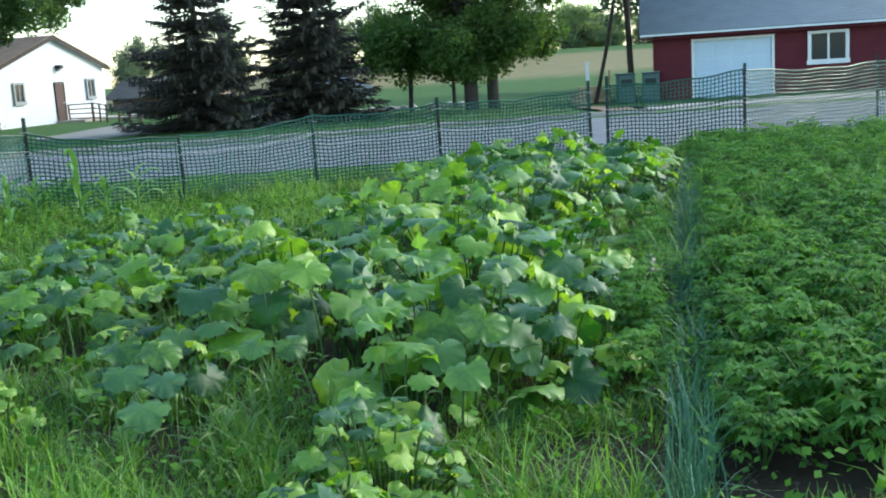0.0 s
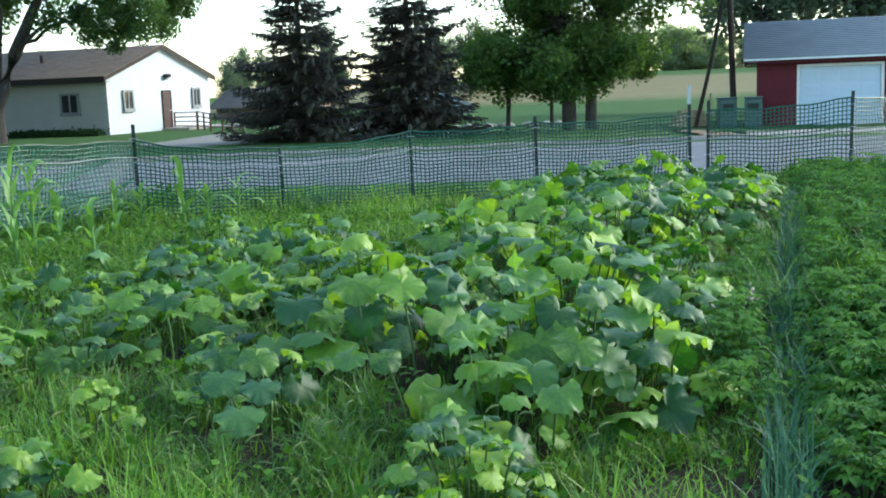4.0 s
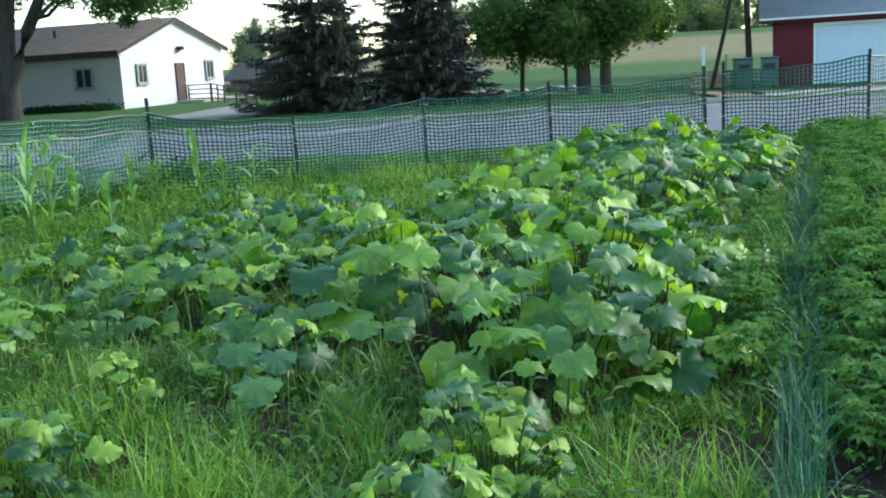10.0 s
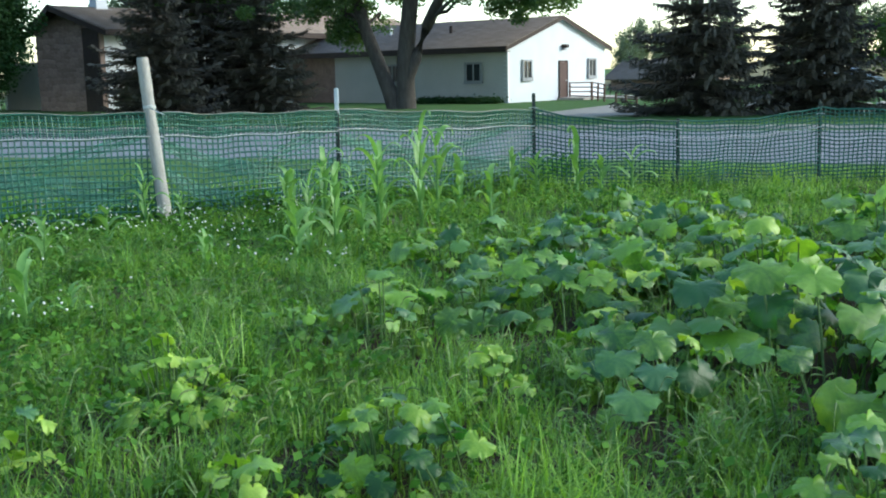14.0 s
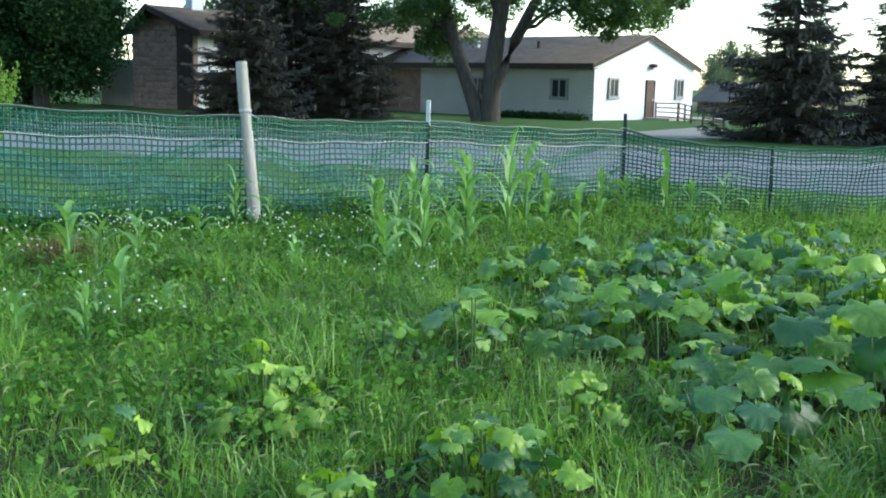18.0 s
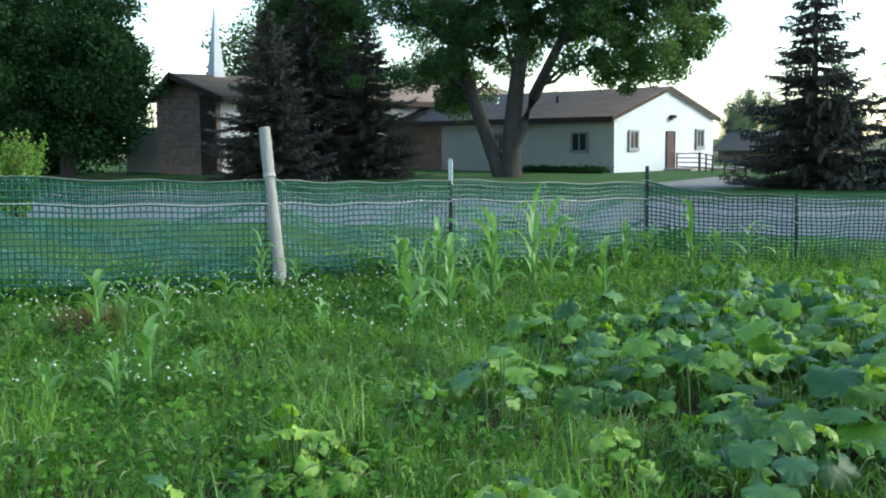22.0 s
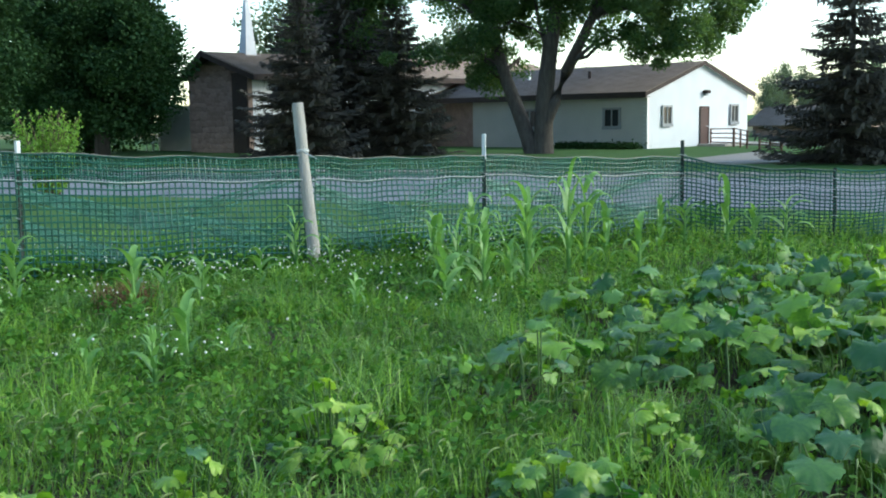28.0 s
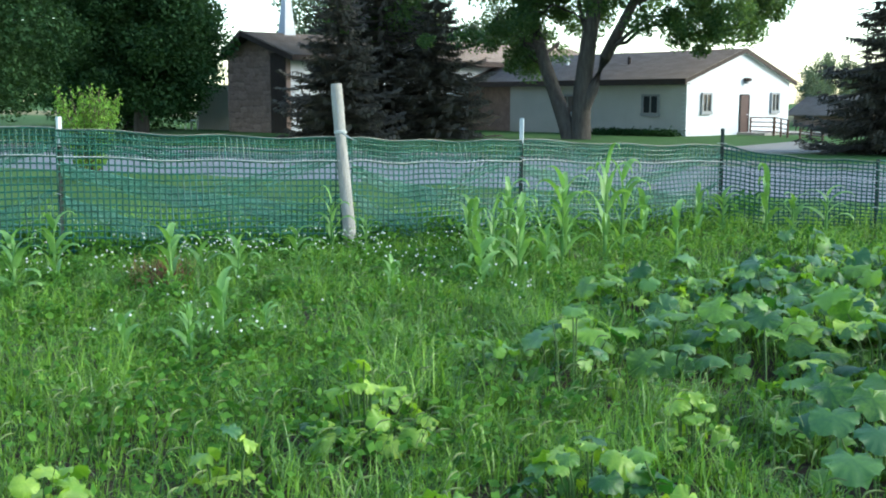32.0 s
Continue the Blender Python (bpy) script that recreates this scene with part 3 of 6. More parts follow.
def build_church():
    t = thing("church", pose(-19.66, 50.33, 0, 0, 0, -13.5), "single-storey white church with brown shingle roof, stone front and steeple", "church")
    L, W, H, P = 15.7, 9.6, 2.8, 4.3
    # annex: lit gable end at x = 0, long side wall at y = 0
    part("wall", gable_wall(0, W, -0.25, 0, H, P), M["white_wall"], t, "white painted gable wall")
    part("wall", boxed(-11.9, -0.252, 0, 0.25, -0.2, H), M["shaded_wall"], t, "pale painted side wall in shade")
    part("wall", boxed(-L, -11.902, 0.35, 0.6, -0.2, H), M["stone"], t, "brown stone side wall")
    part("wall", boxed(-L, -0.252, W - 0.25, W, -0.2, H), M["shaded_wall"], t)
    for k in range(12):
        z = 0.12 + k * 0.22
        part("siding_board", boxed(-11.9, 0.0, -0.012, -0.001, z, z + 0.19), M["shaded_wall"], t)
    part("corner_board", boxed(-0.02, 0.03, -0.03, 0.10, 0, H), M["white_trim"], t)
    rise, run, over, eave = P - H, W / 2, 0.42, 0.22
    slope = rise / run
    roof_rows("roof", t, M["roof"], (-L - 0.1, -over, H - slope * over + 0.05), (L + 0.1 + eave, 0, 0), (0, run + over, slope * (run + over)), 22)
    roof_rows("roof", t, M["roof"], (-L - 0.1, W + over, H - slope * over + 0.05), (L + 0.1 + eave, 0, 0), (0, -run - over, slope * (run + over)), 22)
    part("fascia", boxed(-L - 0.1, eave, -over - 0.05, -over - 0.01, H - slope * over - 0.16, H - slope * over + 0.12), M["dark_trim"], t, "dark brown eave board")
    part("soffit", boxed(-L, eave - 0.05, -over, -0.02, H - slope * over - 0.14, H - slope * over - 0.1), M["dark_trim"], t)
    for s in (-1, 1):
        y0, y1 = (-over, W / 2) if s < 0 else (W / 2, W + over)
        za, zb = (H - slope * over, P) if s < 0 else (P, H - slope * over)
        part("bargeboard", slab([(eave + 0.01, y0, za - 0.10), (eave + 0.01, y1, zb - 0.10), (eave + 0.01, y1, zb + 0.13), (eave + 0.01, y0, za + 0.13)], 0.05), M["dark_trim"], t)
        part("soffit", slab([(eave - 0.05, y0, za - 0.03), (eave - 0.05, y1, zb - 0.03), (0.01, y1, zb - 0.03), (0.01, y0, za - 0.03)], 0.03), M["white_trim"], t)
    window_part(t, 0.0, 0, 1.28, 1.98, 1.2, 2.06, False, 1)
    window_part(t, 0.0, 0, 7.75, 8.42, 1.22, 2.12, False, 1)
    window_part(t, -2.56, -1.64, 0, 0, 1.1, 1.99, True, -1)
    window_part(t, -8.02, -7.1, 0, 0, 1.1, 1.99, True, -1)
    d = part("door", boxed(0.005, 0.06, 4.78, 5.48, 0.02, 2.0, 0.01), M["door"], t, "dark brown entrance door")
    part("door_frame", boxed(0.002, 0.075, 4.70, 4.775, 0, 2.06), M["dark_trim"], d)
    part("door_frame", boxed(0.002, 0.075, 5.485, 5.56, 0, 2.06), M["dark_trim"], d)
    part("door_frame", boxed(0.002, 0.075, 4.775, 5.485, 2.005, 2.08), M["dark_trim"], d)
    part("door_handle", boxed(0.062, 0.11, 5.34, 5.42, 1.0, 1.06, 0.01), M["galv"], d)
    lamp = part("wall_lamp", boxed(0.005, 0.34, 4.95, 5.3, 2.74, 2.92, 0.05), M["dark_trim"], t, "dark hooded lamp over the door")
    part("lamp_hood", boxed(0.03, 0.2, 5.0, 5.22, 2.63, 2.738, 0.02), M["frame"], lamp)
    for x, y in ((-5.4, 2.4), (-9.9, 2.6)):
        z = H + slope * y
        tubes("roof_vent", [([(x, y, z), (x, y, z + 0.5)], [0.09, 0.09])], M["white_trim" if x < -6 else "dark_trim"], t)
    # nave: front at y = -12.65, ridge along y
    xc, hw, y0, y1, E2, P2 = -18.55, 2.85, -12.65, 12.0, 4.2, 5.25
    front = gable_wall(xc - hw, xc + hw, -0.25, 0, E2, P2)
    front.transform(Matrix(((0, 1, 0, 0), (-1, 0, 0, y0 + 0.0), (0, 0, 1, 0), (0, 0, 0, 1))))
    part("wall", front, M["mortar"], t, "stone-faced front gable")
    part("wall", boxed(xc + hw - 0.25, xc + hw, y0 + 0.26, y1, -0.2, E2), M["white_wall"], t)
    part("wall", boxed(xc - hw, xc - hw + 0.25, y0 + 0.26, y1, -0.2, E2), M["shaded_wall"], t)
    part("wall", boxed(xc - hw - 5.5, xc - hw - 0.002, y0 + 1.2, y0 + 1.5, -0.2, 2.6), M["shaded_wall"], t, "low pale side wall")
    # flat dark slab in place of a recess, its shade being the colour
    part("recess", boxed(xc + 1.45, xc + hw - 0.05, y0 - 0.06, y0 - 0.01, -0.1, E2 - 0.05), M["dark_trim"], t, "dark slab painted as the shade of the entrance recess")
    # field stones on the front
    rng = np.random.default_rng(11)
    z = 0.0
    shape = bmesh.new()
    box(shape, -0.5, 0.5, -0.5, 0.5, -0.5, 0.5, 0.2)
    stone_me = bpy.data.meshes.new("stone")
    shape.to_mesh(stone_me)
    shape.free()
    stone_me.materials.append(M["stone"])
    while z < E2 + 1.0:
        h = rng.uniform(0.2, 0.36)
        x = xc - hw + 0.06 + rng.uniform(-0.05, 0.05)
        while x < xc + 1.37:
            w = min(rng.uniform(0.3, 0.75), xc + 1.41 - x)
            top = E2 + (P2 - E2) * (1 - abs(x + w / 2 - xc) / hw) - 0.25
            if z + h < top and w > 0.12:
                s = part("stone", stone_me, None, t)
                s.matrix_basis = Matrix.LocRotScale((x + w / 2, y0 - 0.03, z + h / 2 + rng.normal(0, 0.03)), Euler((0, rng.normal(0, 0.12), 0)), (w * rng.uniform(0.94, 1.06), 0.07 + 0.03 * rng.random(), h * rng.uniform(0.94, 1.1)))
            x += w
        z += h
    sl = (P2 - E2) / hw
    ov, prow = 0.75, 0.75
    roof_rows("roof", t, M["roof"], (xc + hw + ov, y0 - 0.15, E2 - sl * ov), (0, y1 - y0 + 1.5, 0), (-hw - ov, -prow, sl * (hw + ov)), 26)
    roof_rows("roof", t, M["roof"], (xc - hw - ov, y0 - 0.15, E2 - sl * ov), (0, y1 - y0 + 1.5, 0), (hw + ov, -prow, sl * (hw + ov)), 26)
    for s in (-1, 1):
        xa, xb = xc, xc + s * (hw + ov)
        part("bargeboard", slab([(xa, y0 - 0.17 - prow, P2 - 0.22), (xb, y0 - 0.17, E2 - sl * ov - 0.22), (xb, y0 - 0.17, E2 - sl * ov + 0.12), (xa, y0 - 0.17 - prow, P2 + 0.12)], 0.06), M["dark_trim"], t)
        part("soffit", slab([(xa, y0 - 0.1 - prow, P2 - 0.06), (xb, y0 - 0.1, E2 - sl * ov - 0.06), (xb, y0 + 0.0, E2 - sl * ov - 0.06), (xa, y0 + 0.0, P2 - 0.06)], 0.03), M["dark_trim"], t)
    part("fascia", boxed(xc + hw + ov, xc + hw + ov + 0.05, y0 - 0.15, y1, E2 - sl * ov - 0.2, E2 - sl * ov + 0.1), M["dark_trim"], t)
    sp = bmesh.new()
    bmesh.ops.create_cone(sp, cap_ends=True, segments=4, radius1=0.5, radius2=0.02, depth=4.0, matrix=pose(xc, y0 + 2.0, P2 + 1.9, 0, 0, 45))
    part("steeple", sp, M["steeple"], t, "slender pale metal spire")
    part("spire_base", boxed(xc - 0.5, xc + 0.5, y0 + 1.5, y0 + 2.5, P2 - 0.5, P2 - 0.08), M["steeple"], t)
    return t


build_church()


def build_ramp():
    """Wooden railing and concrete ramp by the church door."""
    t = thing("ramp_railing", pose(-19.66, 50.33, 0, 0, 0, -13.5), "brown wooden ramp railing beside the church door", "railing")
    part("ramp", slab([(1.7, 4.4, 0.12), (1.7, 9.6, 0.12), (0.1, 9.6, 0.12), (0.1, 4.4, 0.12)], 0.2), M["gravel"], t, "pale concrete landing")
    part("walkway", slab([(13.0, 5.2, 0.05), (13.0, 7.4, 0.05), (1.72, 9.6, 0.1), (1.72, 6.5, 0.1)], 0.2), M["gravel"], t, "pale concrete walk")
    runs = (((0.15, 5.6), (2.2, 4.4), 0.92, 0.95), ((2.3, 4.3), (4.4, 1.9), 0.95, 0.86), ((5.6, 0.9), (7.6, -0.8), 0.5, 0.46))
    for (xa, ya), (xb, yb), za, zb in runs:
        n = max(2, int(math.hypot(xb - xa, yb - ya) / 1.25) + 1)
        for i in range(n):
            k = i / (n - 1)
            x, y, z = xa + k * (xb - xa), ya + k * (yb - ya), za + k * (zb - za)
            part("post", boxed(x - 0.035, x + 0.035, y - 0.035, y + 0.035, -0.05, z), M["rail"], t)
        for q in (0.25, 0.5, 0.75, 1.0):
            tubes("rail", [([(xa + 0.06, ya, za * q - 0.04), (xb + 0.06, yb, zb * q - 0.04)], [0.028, 0.028])], M["rail"], t, 4)


build_ramp()


def build_garage():
    ang = math.degrees(math.atan2(-0.21, 0.98))
    t = thing("garage", pose(8.71, 39.93, -0.15, 0, 0, ang), "barn-red garage with grey shingle roof and white door", "garage")
    L, D, H, P = 12.0, 6.4, 2.52, 3.78
    d0, d1, dh = 1.49, 4.22, 2.06
    # front wall at y = 0 facing -y, with the door opening
    part("wall", boxed(0, d0, 0, 0.18, -0.2, H), M["red"], t)
    part("wall", boxed(d1, L, 0, 0.18, -0.2, H), M["red"], t)
    part("wall", boxed(d0 + 0.002, d1 - 0.002, 0, 0.18, dh, H), M["red"], t)
    part("wall", boxed(0, L, D - 0.18, D, -0.2, H), M["red"], t)
    for x in (0.0, L - 0.18):
        g = gable_wall(0.182, D - 0.182, x, x + 0.18, H, P)
        part("wall", g, M["red"], t)
    k = 0
    while 0.06 + k * 0.16 < H - 0.1:
        z = 0.06 + k * 0.16
        spans = ((0, d0 - 0.1), (d1 + 0.1, L)) if z < dh else ((0, L),)
        for xa, xb in spans:
            part("siding_board", boxed(xa, xb, -0.016, -0.002, z, z + 0.145), M["red"], t)
        k += 1
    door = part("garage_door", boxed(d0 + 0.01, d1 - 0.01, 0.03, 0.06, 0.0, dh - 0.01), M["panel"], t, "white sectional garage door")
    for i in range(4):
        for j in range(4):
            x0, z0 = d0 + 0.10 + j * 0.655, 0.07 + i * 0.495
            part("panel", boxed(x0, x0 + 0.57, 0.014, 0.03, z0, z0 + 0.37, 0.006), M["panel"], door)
    for xa, xb, za, zb in ((d0 - 0.1, d0, 0, dh + 0.1), (d1, d1 + 0.1, 0, dh + 0.1), (d0 + 0.002, d1 - 0.002, dh, dh + 0.1)):
        part("door_frame", boxed(xa, xb, -0.035, 0.02, za, zb), M["white_trim"], t)
    window_part(t, 5.55, 6.78, -0.02, -0.02, 1.12, 2.1, True, -1, 2, "white_trim")
    ov, sl = 0.45, (P - H) / (D / 2)
    roof_rows("roof", t, M["slate"], (-0.45, -ov, H - sl * ov + 0.03), (L + 0.9, 0, 0), (0, D / 2 + ov, sl * (D / 2 + ov)), 20)
    roof_rows("roof", t, M["slate"], (-0.45, D + ov, H - sl * ov + 0.03), (L + 0.9, 0, 0), (0, -D / 2 - ov, sl * (D / 2 + ov)), 20)
    part("fascia", boxed(-0.45, L + 0.45, -ov - 0.05, -ov - 0.005, H - sl * ov - 0.0, H - sl * ov + 0.07), M["white_trim"], t, "white eave board")
    part("soffit", boxed(-0.4, L + 0.4, -ov, -0.02, H - sl * ov - 0.1, H - sl * ov - 0.06), M["red"], t)
    for s in (0, 1):
        y0, y1 = (-ov, D / 2) if not s else (D / 2, D + ov)
        za, zb = (H - sl * ov, P) if not s else (P, H - sl * ov)
        part("bargeboard", slab([(-0.46, y0, za - 0.1), (-0.46, y1, zb - 0.1), (-0.46, y1, zb + 0.12), (-0.46, y0, za + 0.12)], 0.04), M["dark_trim"], t)


build_garage()


def build_shed():
    t = thing("outbuilding", pose(-20.9, 73.0, -1.0, 0, 0, -15), "small brown outbuilding with a low shingle roof", "shed")
    part("wall", boxed(0, 6.5, 0, 5, -0.2, 1.9), M["stone"], t)
    roof_rows("roof", t, M["roof"], (-0.4, -0.5, 1.8), (7.3, 0, 0), (0, 3.0, 1.3), 20)
    roof_rows("roof", t, M["roof"], (-0.4, 5.5, 1.8), (7.3, 0, 0), (0, -3.0, 1.3), 10)
    part("wall", boxed(0.1, 6.4, 2.2, 2.8, 1.9, 3.0), M["stone"], t)
    part("door", boxed(3.9, 4.8, -0.04, -0.002, 0, 1.85), M["dark_trim"], t)


build_shed()


def build_poles():
    t = thing("utility_pole", pose(8.05, 40.6, -0.15), "dark tarred utility pole with a leaning brace", "utility pole")
    tubes("pole", [([(0, 0, -0.3), (-0.1, 0, 2.5), (-0.33, 0, 8.6)], [0.12, 0.11, 0.08])], M["pole"], t, 10)
    tubes("brace", [([(-1.5, -0.2, -0.2), (-0.9, -0.12, 2.3), (-0.3, 0, 5.3)], [0.075, 0.07, 0.06])], M["pole"], t, 10, "leaning brace pole")
    tubes("crossarm", [([(-1.4, 0, 7.9), (0.8, 0, 7.9)], [0.06, 0.06])], M["pole"], t, 6)
    c = thing("utility_cabinet", pose(7.35, 39.7, -0.15), "pale green metal utility cabinet on the grass", "cabinet")
    part("body", boxed(0, 0.62, 0, 0.6, 0, 1.02, 0.04), M["tank"], c)
    part("lid", boxed(-0.03, 0.65, -0.03, 0.63, 1.022, 1.08, 0.02), M["tank"], c)
    part("vent", boxed(0.1, 0.5, -0.02, -0.002, 0.6, 0.85), M["steel"], c)
    c2 = copy_thing(c, pose(8.15, 39.3, -0.15, 0, 0, -12))
    a = thing("antenna_mast", pose(-19.8, 88, 0.0), "thin metal antenna mast behind the church", "mast")
    tubes("mast", [([(0, 0, 0), (0, 0, 7.6)], [0.06, 0.04])], M["steel"], a, 6)
    tubes("arm", [([(-0.4, 0, 7.2), (0.4, 0, 7.2)], [0.03, 0.03])], M["steel"], a, 4)
    p = thing("board_pile", pose(6.7, 40.6, -0.12, 0, 0, 20), "small stack of tan sawn boards on the grass", "lumber")
    for i in range(7):
        z = (i // 2) * 0.16
        o = (i % 2) * 0.34 + 0.05 * (i // 2)
        part("board", boxed(-0.9 + 0.05 * i, 0.5 - 0.03 * i, o, o + 0.28, z, z + 0.14, 0.01), M["board"], p)
    tubes("stake", [([(0.55, 0.1, 0), (0.6, 0.1, 1.2)], [0.04, 0.04])], M["board"], p, 6)


build_poles()


def build_car():
    """Pale car parked behind the spruces, mostly hidden."""
    t = thing("car", pose(-4.7, 56.5, 0, 0, 0, 8), "pale silver car parked on the far lawn", "car")
    bm = bmesh.new()
    ring = [(-2.1, 0.3), (-2.15, 0.75), (-1.9, 0.9), (-1.2, 0.95), (-0.6, 1.4), (0.9, 1.42), (1.6, 0.98), (2.1, 0.9), (2.2, 0.4), (2.1, 0.28)]
    a = [bm.verts.new((x, -0.85 if z < 1 else -0.7, z)) for x, z in ring]
    b = [bm.verts.new((x, 0.85 if z < 1 else 0.7, z)) for x, z in ring]
    bm.faces.new(a)
    bm.faces.new(b[::-1])
    for i in range(len(ring)):
        bm.faces.new((a[i], b[i], b[(i + 1) % len(ring)], a[(i + 1) % len(ring)]))
    bmesh.ops.recalc_face_normals(bm, faces=bm.faces)
    bmesh.ops.bevel(bm, geom=bm.edges[:], offset=0.04, segments=2, affect='EDGES')
    part("body", bm, M["car"], t)
    for x0, x1 in ((-0.75, 0.1), (0.18, 1.1)):
        part("window", slab([(x0, -0.80, 1.0), (x1 + 0.2, -0.80, 1.0), (x1, -0.745, 1.34), (x0 + 0.25, -0.745, 1.34)], 0.02), M["glass"], t)
    for x in (-1.35, 1.4):
        for y in (-0.78, 0.78):
            w = bmesh.new()
            bmesh.ops.create_cone(w, cap_ends=True, segments=18, radius1=0.32, radius2=0.32, depth=0.2, matrix=pose(x, y, 0.32, 90))
            tyre = part("wheel", w, M["rubber"], t)
            r = bmesh.new()
            bmesh.ops.create_cone(r, cap_ends=True, segments=14, radius1=0.19, radius2=0.19, depth=0.22, matrix=pose(x, y, 0.32, 90))
            part("rim", r, M["galv"], tyre)


build_car()


def build_rocks():
    rng = np.random.default_rng(3)
    shapes = []
    for k in range(4):
        bm = bmesh.new()
        bmesh.ops.create_icosphere(bm, subdivisions=2, radius=0.22)
        for v in bm.verts:
            v.co *= 1 + 0.35 * noise.noise(v.co * 5 + Vector((k * 7, 0, 0)))
            v.co.z *= 0.65
        me = bpy.data.meshes.new("rock")
        bm.to_mesh(me)
        bm.free()
        me.materials.append(M["rock"])
        shapes.append(me)
    for i in range(26):
        x = -7.4 + i * 0.36 + rng.normal(0, 0.08)
        r = new("border_rock", shapes[i % 4])
        r.matrix_basis = Matrix.LocRotScale((x, 42.6 + 0.25 * math.sin(x) + rng.normal(0, 0.1), 0.08), Euler((0, 0, rng.uniform(0, 6))), Vector((1, 1, 1)) * rng.uniform(0.6, 1.2))
        tagged(r, "pale rounded rock in the lawn border", "rock", "border rocks")


build_rocks()


# ---- fence ----
# post places: x, y, post height, net top; the run goes from the far right round the corner to the near left
RIGHT = [(10.6, 19.3, 1.35, 1.2), (8.0, 18.4, 1.32, 1.2), (5.08, 16.4, 1.35, 1.25), (3.0, 16.6, 1.27, 1.14)]
LEFT = [(2.72, 16.5, 1.52, 1.1), (0.37, 15.7, 1.15, 1.06), (-1.42, 15.1, 1.1, 1.02), (-3.06, 14.0, 0.93, 0.9), (-4.93, 13.66, 1.28, 1.06),
        (-6.33, 10.85, 1.43, 1.18), (-7.36, 9.02, 1.8, 1.22), (-9.15, 6.65, 1.46, 1.34), (-11.4, 4.0, 1.5, 1.45), (-13.6, 1.2, 1.5, 1.4)]


def net_bay(a, b, fence, rng):
    """One stretch of square plastic netting between two posts: crossing strands with real thickness."""
    (xa, ya, _, ta), (xb, yb, _, tb) = a, b
    length = math.hypot(xb - xa, yb - ya)
    cell = 0.06
    cols, rows = int(length / cell), 19
    near = max(xa, xb) < -4.8
    ex, ey = (xb - xa) / length, (yb - ya) / length
    ph = rng.uniform(0, 6, 4)

    def at(u, q):
        """u along 0..1, q up 0..1."""
        top = ta + (tb - ta) * u - (0.025 if near else 0.06) * np.sin(np.pi * u) + 0.012 * np.sin(u * 17 + ph[0])
        low = 0.04 + 0.02 * np.sin(u * 9 + ph[1])
        z = low + (top - low) * q + 0.012 * np.sin(u * 12 + q * 5 + ph[2]) * (1 - q)
        off = (0.03 * np.sin(u * 7 + ph[3] + q * 4) + 0.02 * np.sin(u * 19 + q * 9)) * (0.4 + np.sin(np.pi * np.clip(u, 0, 1)))
        return np.stack([xa + (xb - xa) * u - ey * off, ya + (yb - ya) * u + ex * off, z], -1)

    def strand(mid, across, w, d):
        n = np.array([-ey, ex, 0.0])
        k = [across * w + n * d, -across * w + n * d, -across * w - n * d, across * w - n * d]
        v = np.stack([mid + o for o in k], 1).reshape(-1, 3)
        m = len(mid)
        i, j = np.meshgrid(np.arange(m - 1), np.arange(4), indexing="ij")
        f = np.stack([i * 4 + j, i * 4 + (j + 1) % 4, (i + 1) * 4 + (j + 1) % 4, (i + 1) * 4 + j], -1).reshape(-1, 4)
        return v, f

    up, side = np.array([0, 0, 1.0]), np.array([ex, ey, 0.0])
    pieces = []
    for c in range(cols + 1):
        u = np.full(7, c / cols)
        pieces.append(strand(at(u, np.linspace(0, 1, 7)), side, 0.0082 if near else 0.0074, 0.002))
    us = np.linspace(0, 1, max(8, cols // 3))
    for r in range(rows + 1):
        pieces.append(strand(at(us, np.full(len(us), r / rows)), up, 0.012 if r == rows else 0.0084 if near else 0.0076, 0.0025))
    v, f = merged(pieces)
    if near:
        # the top edge is folded back over the cord
        fold = []
        shift = np.array([-ey, ex, 0.0]) * -0.03
        for c in range(cols):
            q = np.linspace(0.79, 1.0, 4)
            fold.append(strand(at(np.full(4, (c + 0.45) / cols), q) + shift * np.array([1, 0.9, 0.6, 0.2])[:, None], side, 0.0055, 0.002))
        for q in (0.79, 0.825, 0.86, 0.89, 0.92, 0.945, 0.97):
            fold.append(strand(at(us, np.full(len(us), q)) + shift, up, 0.0055, 0.0025))
        fv, ff = merged(fold)
        # slack gathered into slanting folds of bunched strands with sheen painted in pale green
        back = np.array([-ey, ex, 0.0])
        bunch = []
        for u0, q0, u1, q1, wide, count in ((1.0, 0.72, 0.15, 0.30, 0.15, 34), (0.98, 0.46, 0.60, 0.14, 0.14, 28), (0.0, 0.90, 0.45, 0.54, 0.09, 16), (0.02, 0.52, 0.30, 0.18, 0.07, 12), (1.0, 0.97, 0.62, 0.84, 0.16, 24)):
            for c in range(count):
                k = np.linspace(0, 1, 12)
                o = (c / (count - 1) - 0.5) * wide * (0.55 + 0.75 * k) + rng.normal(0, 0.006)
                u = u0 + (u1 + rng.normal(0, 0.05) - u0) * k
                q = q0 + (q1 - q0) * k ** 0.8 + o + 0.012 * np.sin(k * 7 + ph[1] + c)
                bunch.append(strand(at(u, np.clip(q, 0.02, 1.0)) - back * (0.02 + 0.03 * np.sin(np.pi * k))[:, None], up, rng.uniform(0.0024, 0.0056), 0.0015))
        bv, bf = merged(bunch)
        part("gathered_net", mesh_from("gathered_net", bv, bf, M["net_fold_sheen"]), M["net_fold_sheen"], fence, "gathered folds of green net with sheen in the colour")
        part("folded_net", mesh_from("folded_net", fv, ff, M["net"]), M["net"], fence)
    part("net", mesh_from("net", v, f, M["net"]), M["net"], fence)
